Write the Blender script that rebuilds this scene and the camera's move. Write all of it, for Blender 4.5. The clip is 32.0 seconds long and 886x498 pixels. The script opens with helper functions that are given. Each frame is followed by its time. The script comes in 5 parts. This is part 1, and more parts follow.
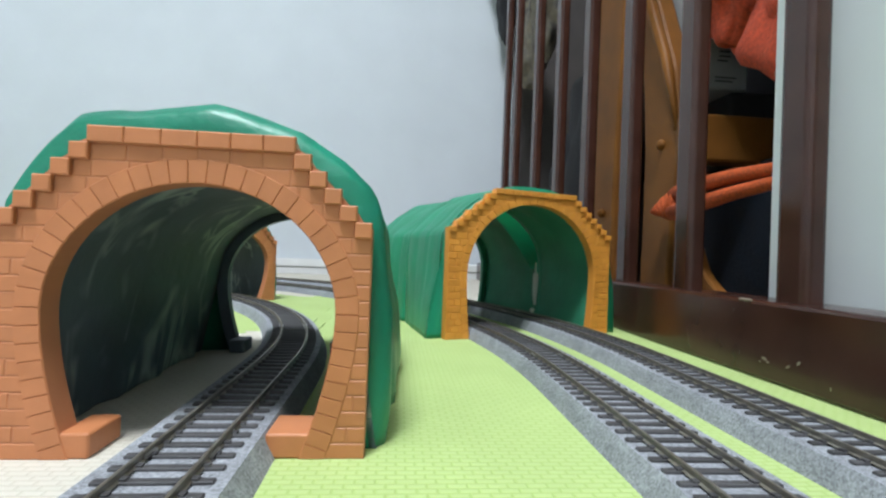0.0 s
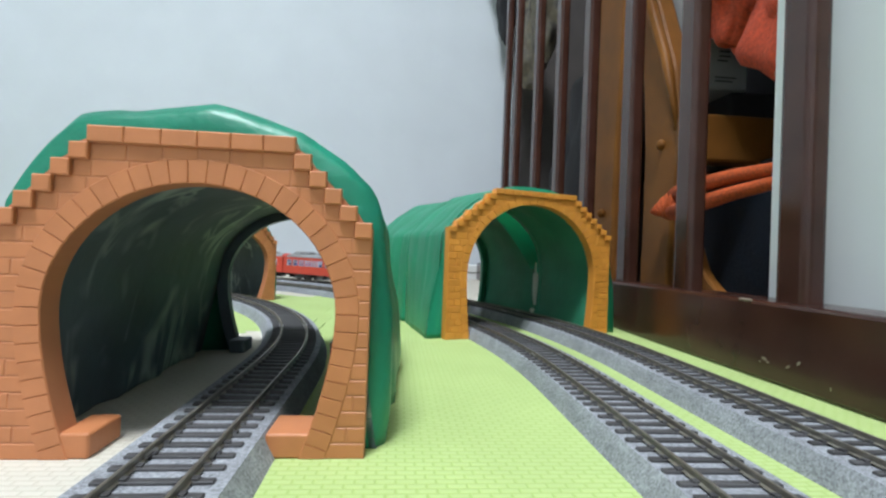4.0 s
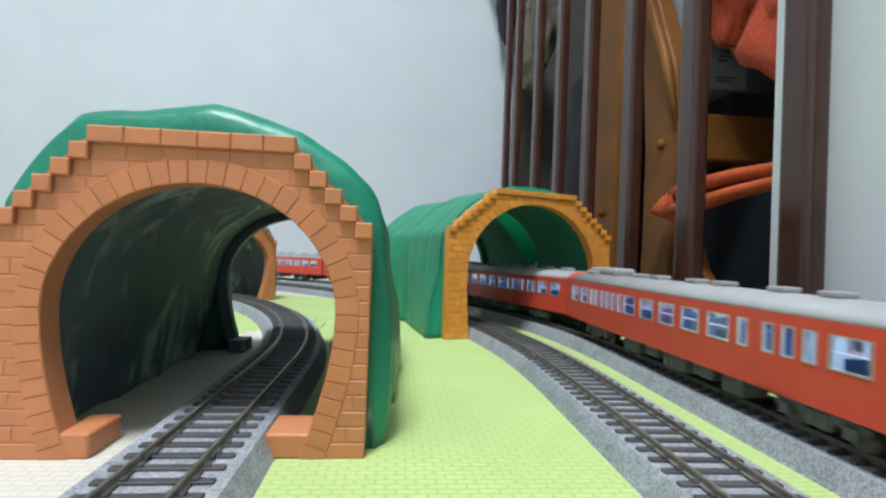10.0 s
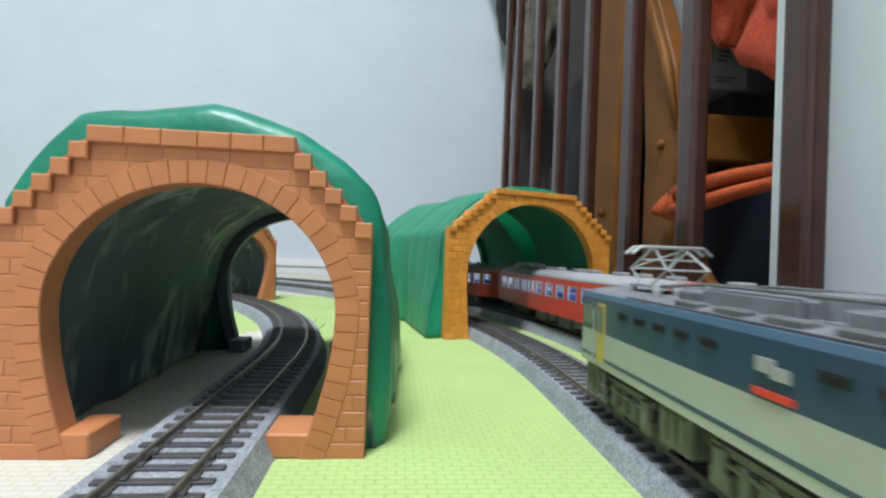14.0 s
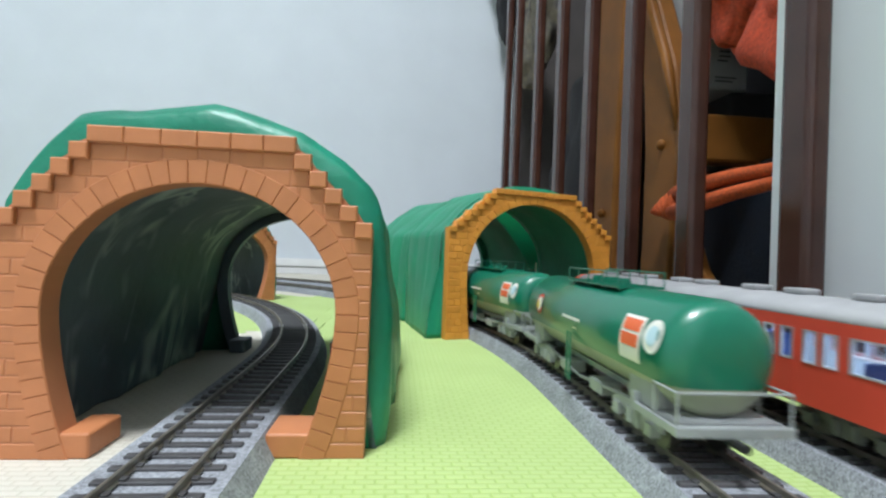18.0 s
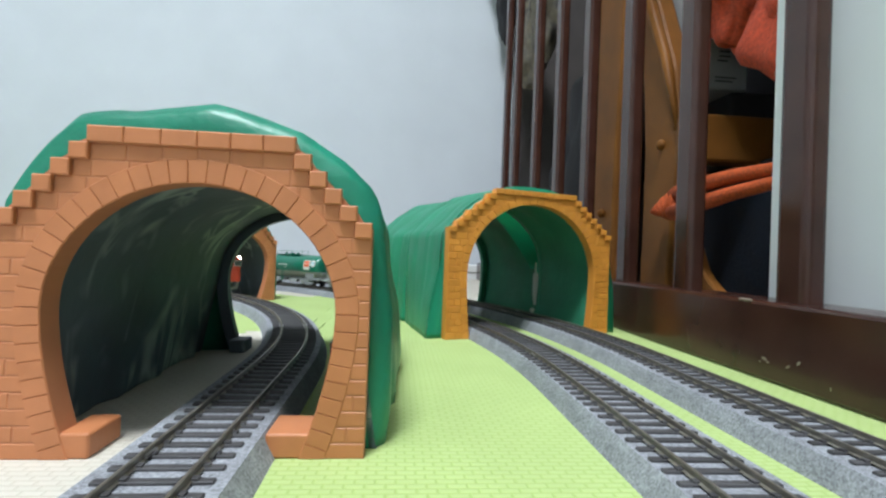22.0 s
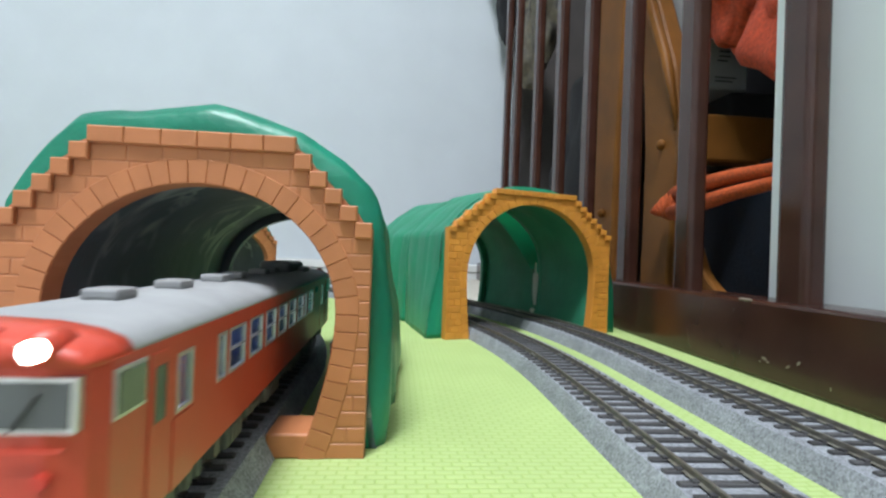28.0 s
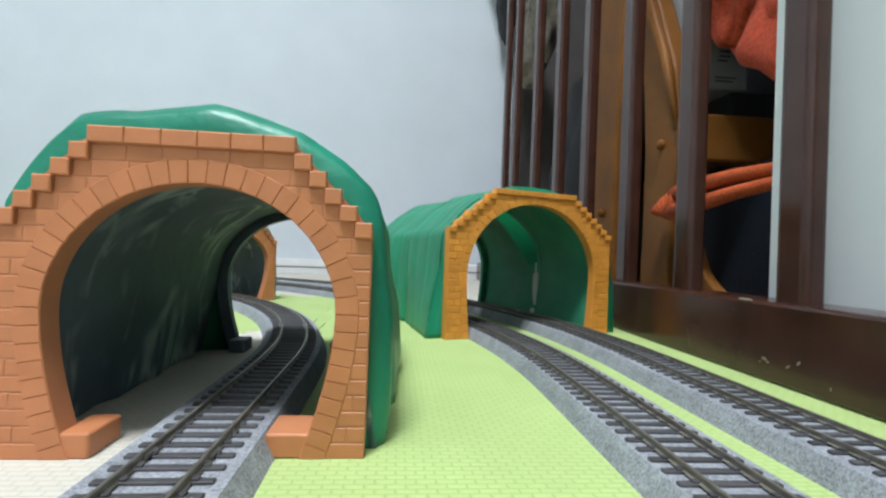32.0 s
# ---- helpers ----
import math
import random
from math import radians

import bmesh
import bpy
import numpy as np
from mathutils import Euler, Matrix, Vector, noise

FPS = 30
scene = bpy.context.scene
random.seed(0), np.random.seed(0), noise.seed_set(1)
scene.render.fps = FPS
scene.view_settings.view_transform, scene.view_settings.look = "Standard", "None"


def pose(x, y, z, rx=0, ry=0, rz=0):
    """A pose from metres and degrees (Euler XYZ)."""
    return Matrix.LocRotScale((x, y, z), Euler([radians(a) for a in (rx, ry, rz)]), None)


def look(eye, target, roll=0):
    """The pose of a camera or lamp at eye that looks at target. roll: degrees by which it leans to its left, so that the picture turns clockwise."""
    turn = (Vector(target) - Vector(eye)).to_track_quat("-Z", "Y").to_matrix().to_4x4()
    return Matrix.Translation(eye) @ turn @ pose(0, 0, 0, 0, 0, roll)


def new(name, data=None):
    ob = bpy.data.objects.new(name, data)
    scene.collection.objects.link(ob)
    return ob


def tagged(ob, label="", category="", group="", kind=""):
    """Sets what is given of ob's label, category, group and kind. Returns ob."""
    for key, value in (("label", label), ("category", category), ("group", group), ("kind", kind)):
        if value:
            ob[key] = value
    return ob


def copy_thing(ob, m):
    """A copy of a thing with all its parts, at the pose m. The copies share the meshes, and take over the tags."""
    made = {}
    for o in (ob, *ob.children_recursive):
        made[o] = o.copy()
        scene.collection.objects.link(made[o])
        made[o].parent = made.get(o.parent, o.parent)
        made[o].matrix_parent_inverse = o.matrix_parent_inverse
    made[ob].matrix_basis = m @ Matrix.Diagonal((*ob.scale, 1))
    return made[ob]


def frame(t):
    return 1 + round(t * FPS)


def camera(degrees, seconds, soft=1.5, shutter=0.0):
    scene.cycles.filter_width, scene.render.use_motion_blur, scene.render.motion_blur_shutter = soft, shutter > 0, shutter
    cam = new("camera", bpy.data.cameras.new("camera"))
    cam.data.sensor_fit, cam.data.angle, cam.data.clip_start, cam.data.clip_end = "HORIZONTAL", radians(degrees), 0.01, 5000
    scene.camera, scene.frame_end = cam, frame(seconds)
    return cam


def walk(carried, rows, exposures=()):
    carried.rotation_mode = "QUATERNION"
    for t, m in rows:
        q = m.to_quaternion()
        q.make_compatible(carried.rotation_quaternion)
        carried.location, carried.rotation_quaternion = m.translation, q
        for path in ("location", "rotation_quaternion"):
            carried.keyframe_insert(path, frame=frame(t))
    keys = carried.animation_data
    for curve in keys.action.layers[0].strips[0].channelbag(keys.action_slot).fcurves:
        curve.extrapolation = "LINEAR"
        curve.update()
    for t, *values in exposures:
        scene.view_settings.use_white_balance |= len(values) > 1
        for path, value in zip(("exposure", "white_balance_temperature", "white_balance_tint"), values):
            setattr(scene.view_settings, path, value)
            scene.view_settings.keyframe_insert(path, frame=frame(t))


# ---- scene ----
# Camera: it stands still on the mat, a little above the train roofs.
EYE = Vector((0.0, 0.0, 0.0657))
YAW, PITCH = 0.0913, 0.0099
CAM_POSE = look(EYE, EYE + Vector((math.sin(YAW) * math.cos(PITCH), math.cos(YAW) * math.cos(PITCH), math.sin(PITCH))), 2.19)
cam = camera(83.99, 32.0, soft=2.4, shutter=0.7)
walk(cam, [(0.0, CAM_POSE), (32.0, CAM_POSE)], [(0.0, 0.0), (32.0, 0.0)])

# ---- light: one ceiling lamp in a closed room ----
world = bpy.data.worlds.new("room_air")
world.use_nodes = True
world.node_tree.nodes["Background"].inputs[0].default_value = (0.75, 0.82, 0.9, 1)
world.node_tree.nodes["Background"].inputs[1].default_value = 0.02
scene.world = world
LAMP = Vector((-0.34, -0.48, 2.33))
lamp_data = bpy.data.lights.new("ceiling_lamp_light", "AREA")
lamp_data.shape, lamp_data.size = "DISK", 0.55
lamp_data.energy = 76.0
lamp_data.color = (0.90, 0.97, 1.05)
lamp_ob = new("ceiling_lamp_light", lamp_data)
lamp_ob.location = LAMP + Vector((0, 0, -0.07))


# ---- materials ----
def mat(name, color, rough=0.5, metal=0.0, var=0.12, scale=60.0, bump=0.0, bump_scale=300.0, spec=0.5, tint=None, tint_scale=20.0,
        tint_amount=0.3, emit=0.0, emit_color=None, coat=0.0, rand=0.0, glass=0.0):
    """A procedural surface: base colour with fine and broad variation, gloss variation and fine relief."""
    m = bpy.data.materials.new(name)
    m.use_nodes = True
    nt = m.node_tree
    bsdf = nt.nodes["Principled BSDF"]
    bsdf.inputs["Roughness"].default_value = rough
    bsdf.inputs["Metallic"].default_value = metal
    bsdf.inputs["Specular IOR Level"].default_value = spec
    bsdf.inputs["Coat Weight"].default_value = coat
    bsdf.inputs["Transmission Weight"].default_value = glass
    coord = nt.nodes.new("ShaderNodeTexCoord")
    fine = nt.nodes.new("ShaderNodeTexNoise")
    fine.inputs["Scale"].default_value = scale
    fine.inputs["Detail"].default_value = 6
    nt.links.new(coord.outputs["Object"], fine.inputs["Vector"])
    ramp = nt.nodes.new("ShaderNodeMapRange")
    ramp.inputs["From Min"].default_value, ramp.inputs["From Max"].default_value = 0.3, 0.7
    ramp.inputs["To Min"].default_value, ramp.inputs["To Max"].default_value = 1 - var, 1 + var
    nt.links.new(fine.outputs["Fac"], ramp.inputs["Value"])
    mul = nt.nodes.new("ShaderNodeVectorMath")
    mul.operation = "SCALE"
    nt.links.new(ramp.outputs["Result"], mul.inputs["Scale"])
    if tint:
        broad = nt.nodes.new("ShaderNodeTexNoise")
        broad.inputs["Scale"].default_value = tint_scale
        broad.inputs["Detail"].default_value = 4
        nt.links.new(coord.outputs["Object"], broad.inputs["Vector"])
        step = nt.nodes.new("ShaderNodeMapRange")
        step.inputs["From Min"].default_value, step.inputs["From Max"].default_value = 0.42, 0.68
        step.inputs["To Max"].default_value = tint_amount
        nt.links.new(broad.outputs["Fac"], step.inputs["Value"])
        mix = nt.nodes.new("ShaderNodeMix")
        mix.data_type = "RGBA"
        mix.inputs[6].default_value, mix.inputs[7].default_value = (*color, 1), (*tint, 1)
        nt.links.new(step.outputs["Result"], mix.inputs[0])
        nt.links.new(mix.outputs[2], mul.inputs[0])
    else:
        mul.inputs[0].default_value = color
    last = mul.outputs[0]
    if rand:
        info = nt.nodes.new("ShaderNodeObjectInfo")
        rr = nt.nodes.new("ShaderNodeMapRange")
        rr.inputs["To Min"].default_value, rr.inputs["To Max"].default_value = 1 - rand, 1 + rand
        nt.links.new(info.outputs["Random"], rr.inputs["Value"])
        mul2 = nt.nodes.new("ShaderNodeVectorMath")
        mul2.operation = "SCALE"
        nt.links.new(last, mul2.inputs[0])
        nt.links.new(rr.outputs["Result"], mul2.inputs["Scale"])
        last = mul2.outputs[0]
    nt.links.new(last, bsdf.inputs["Base Color"])
    rrange = nt.nodes.new("ShaderNodeMapRange")
    rrange.inputs["To Min"].default_value, rrange.inputs["To Max"].default_value = max(rough - 0.08, 0.02), min(rough + 0.1, 1)
    nt.links.new(fine.outputs["Fac"], rrange.inputs["Value"])
    nt.links.new(rrange.outputs["Result"], bsdf.inputs["Roughness"])
    if bump:
        relief = nt.nodes.new("ShaderNodeTexNoise")
        relief.inputs["Scale"].default_value = bump_scale
        relief.inputs["Detail"].default_value = 5
        nt.links.new(coord.outputs["Object"], relief.inputs["Vector"])
        bn = nt.nodes.new("ShaderNodeBump")
        bn.inputs["Strength"].default_value = bump
        bn.inputs["Distance"].default_value = 0.3 / bump_scale
        nt.links.new(relief.outputs["Fac"], bn.inputs["Height"])
        nt.links.new(bn.outputs["Normal"], bsdf.inputs["Normal"])
    if emit:
        bsdf.inputs["Emission Color"].default_value = (*(emit_color or color), 1)
        bsdf.inputs["Emission Strength"].default_value = emit
    return m


def foam(name, color, dark):
    """Foam mat with a pressed pattern of short woven dashes."""
    m = mat(name, color, 0.75, var=0.05, scale=40, spec=0.25)
    nt = m.node_tree
    bsdf = nt.nodes["Principled BSDF"]
    coord = nt.nodes.new("ShaderNodeTexCoord")
    brick = nt.nodes.new("ShaderNodeTexBrick")
    brick.inputs["Scale"].default_value = 1.0
    brick.inputs["Brick Width"].default_value = 0.0058
    brick.inputs["Row Height"].default_value = 0.0029
    brick.inputs["Mortar Size"].default_value = 0.0007
    brick.inputs["Mortar Smooth"].default_value = 1.0
    brick.inputs["Color1"].default_value = (*color, 1)
    brick.inputs["Color2"].default_value = (color[0] * 0.96, color[1] * 0.97, color[2] * 0.96, 1)
    brick.inputs["Mortar"].default_value = (*dark, 1)
    nt.links.new(coord.outputs["Object"], brick.inputs["Vector"])
    soil = nt.nodes.new("ShaderNodeTexNoise")
    soil.inputs["Scale"].default_value = 14
    soil.inputs["Detail"].default_value = 5
    nt.links.new(coord.outputs["Object"], soil.inputs["Vector"])
    rng = nt.nodes.new("ShaderNodeMapRange")
    rng.inputs["From Min"].default_value, rng.inputs["From Max"].default_value = 0.3, 0.7
    rng.inputs["To Min"].default_value, rng.inputs["To Max"].default_value = 0.93, 1.04
    nt.links.new(soil.outputs["Fac"], rng.inputs["Value"])
    mul = nt.nodes.new("ShaderNodeVectorMath")
    mul.operation = "SCALE"
    nt.links.new(brick.outputs["Color"], mul.inputs[0])
    nt.links.new(rng.outputs["Result"], mul.inputs["Scale"])
    nt.links.new(mul.outputs[0], bsdf.inputs["Base Color"])
    bn = nt.nodes.new("ShaderNodeBump")
    bn.inputs["Strength"].default_value = 0.4
    bn.inputs["Distance"].default_value = 0.0006
    bn.invert = True
    nt.links.new(brick.outputs["Fac"], bn.inputs["Height"])
    nt.links.new(bn.outputs["Normal"], bsdf.inputs["Normal"])
    return m


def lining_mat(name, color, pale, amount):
    """Inner side of the moulded shell, its colour toned for the tunnel shade, with pale upright flow marks."""
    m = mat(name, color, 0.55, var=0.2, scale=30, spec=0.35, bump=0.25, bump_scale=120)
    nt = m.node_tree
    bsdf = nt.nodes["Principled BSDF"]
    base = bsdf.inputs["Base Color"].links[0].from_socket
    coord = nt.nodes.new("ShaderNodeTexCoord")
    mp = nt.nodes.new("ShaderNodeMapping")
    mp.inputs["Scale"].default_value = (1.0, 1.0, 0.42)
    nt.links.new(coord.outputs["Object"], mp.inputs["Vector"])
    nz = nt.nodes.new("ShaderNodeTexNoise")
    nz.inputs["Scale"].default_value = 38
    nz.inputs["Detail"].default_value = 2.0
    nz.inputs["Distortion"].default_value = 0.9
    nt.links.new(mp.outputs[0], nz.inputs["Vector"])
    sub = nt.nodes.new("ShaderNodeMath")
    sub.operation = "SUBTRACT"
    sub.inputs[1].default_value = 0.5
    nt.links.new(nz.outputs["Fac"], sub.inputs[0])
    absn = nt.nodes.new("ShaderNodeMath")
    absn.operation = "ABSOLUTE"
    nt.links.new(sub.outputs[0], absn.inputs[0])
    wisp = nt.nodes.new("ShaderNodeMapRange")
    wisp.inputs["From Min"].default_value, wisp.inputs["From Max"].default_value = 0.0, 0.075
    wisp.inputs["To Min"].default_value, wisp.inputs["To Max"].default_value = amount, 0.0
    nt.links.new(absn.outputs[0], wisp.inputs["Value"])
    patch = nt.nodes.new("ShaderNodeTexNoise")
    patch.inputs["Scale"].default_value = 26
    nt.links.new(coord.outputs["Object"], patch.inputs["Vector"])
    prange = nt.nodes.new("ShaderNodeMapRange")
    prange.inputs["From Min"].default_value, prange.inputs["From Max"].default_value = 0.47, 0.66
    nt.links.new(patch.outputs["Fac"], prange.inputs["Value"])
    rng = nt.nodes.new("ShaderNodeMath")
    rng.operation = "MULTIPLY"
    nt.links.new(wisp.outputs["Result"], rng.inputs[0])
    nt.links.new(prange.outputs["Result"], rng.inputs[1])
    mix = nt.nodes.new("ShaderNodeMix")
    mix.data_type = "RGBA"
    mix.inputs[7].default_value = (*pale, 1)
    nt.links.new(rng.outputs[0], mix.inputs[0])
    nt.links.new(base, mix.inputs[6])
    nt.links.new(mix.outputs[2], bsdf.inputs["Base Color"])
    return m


def thin_plastic(name, color):
    """Thin moulded plastic that lets some light through."""
    m = mat(name, color, 0.45, var=0.1, scale=30)
    nt = m.node_tree
    bsdf = nt.nodes["Principled BSDF"]
    tr = nt.nodes.new("ShaderNodeBsdfTranslucent")
    tr.inputs["Color"].default_value = (color[0] * 1.6, color[1] * 1.6, color[2] * 1.6, 1)
    mix = nt.nodes.new("ShaderNodeMixShader")
    mix.inputs[0].default_value = 0.6
    nt.links.new(bsdf.outputs[0], mix.inputs[1])
    nt.links.new(tr.outputs[0], mix.inputs[2])
    nt.links.new(mix.outputs[0], nt.nodes["Material Output"].inputs[0])
    return m


def ballast_mat():
    """Grey moulded ballast with dark and pale grains."""
    m = mat("ballast_grey", (0.26, 0.272, 0.295), 0.85, var=0.16, scale=90, bump=0.9, bump_scale=900, spec=0.3)
    nt = m.node_tree
    bsdf = nt.nodes["Principled BSDF"]
    link = bsdf.inputs["Base Color"].links[0].from_socket
    coord = nt.nodes.new("ShaderNodeTexCoord")
    vor = nt.nodes.new("ShaderNodeTexVoronoi")
    vor.inputs["Scale"].default_value = 1500
    nt.links.new(coord.outputs["Object"], vor.inputs["Vector"])
    hsv = nt.nodes.new("ShaderNodeSeparateColor")
    nt.links.new(vor.outputs["Color"], hsv.inputs[0])
    rng = nt.nodes.new("ShaderNodeMapRange")
    rng.inputs["To Min"].default_value, rng.inputs["To Max"].default_value = 0.66, 1.32
    nt.links.new(hsv.outputs[0], rng.inputs["Value"])
    mul = nt.nodes.new("ShaderNodeVectorMath")
    mul.operation = "SCALE"
    nt.links.new(link, mul.inputs[0])
    nt.links.new(rng.outputs["Result"], mul.inputs["Scale"])
    nt.links.new(mul.outputs[0], bsdf.inputs["Base Color"])
    return m


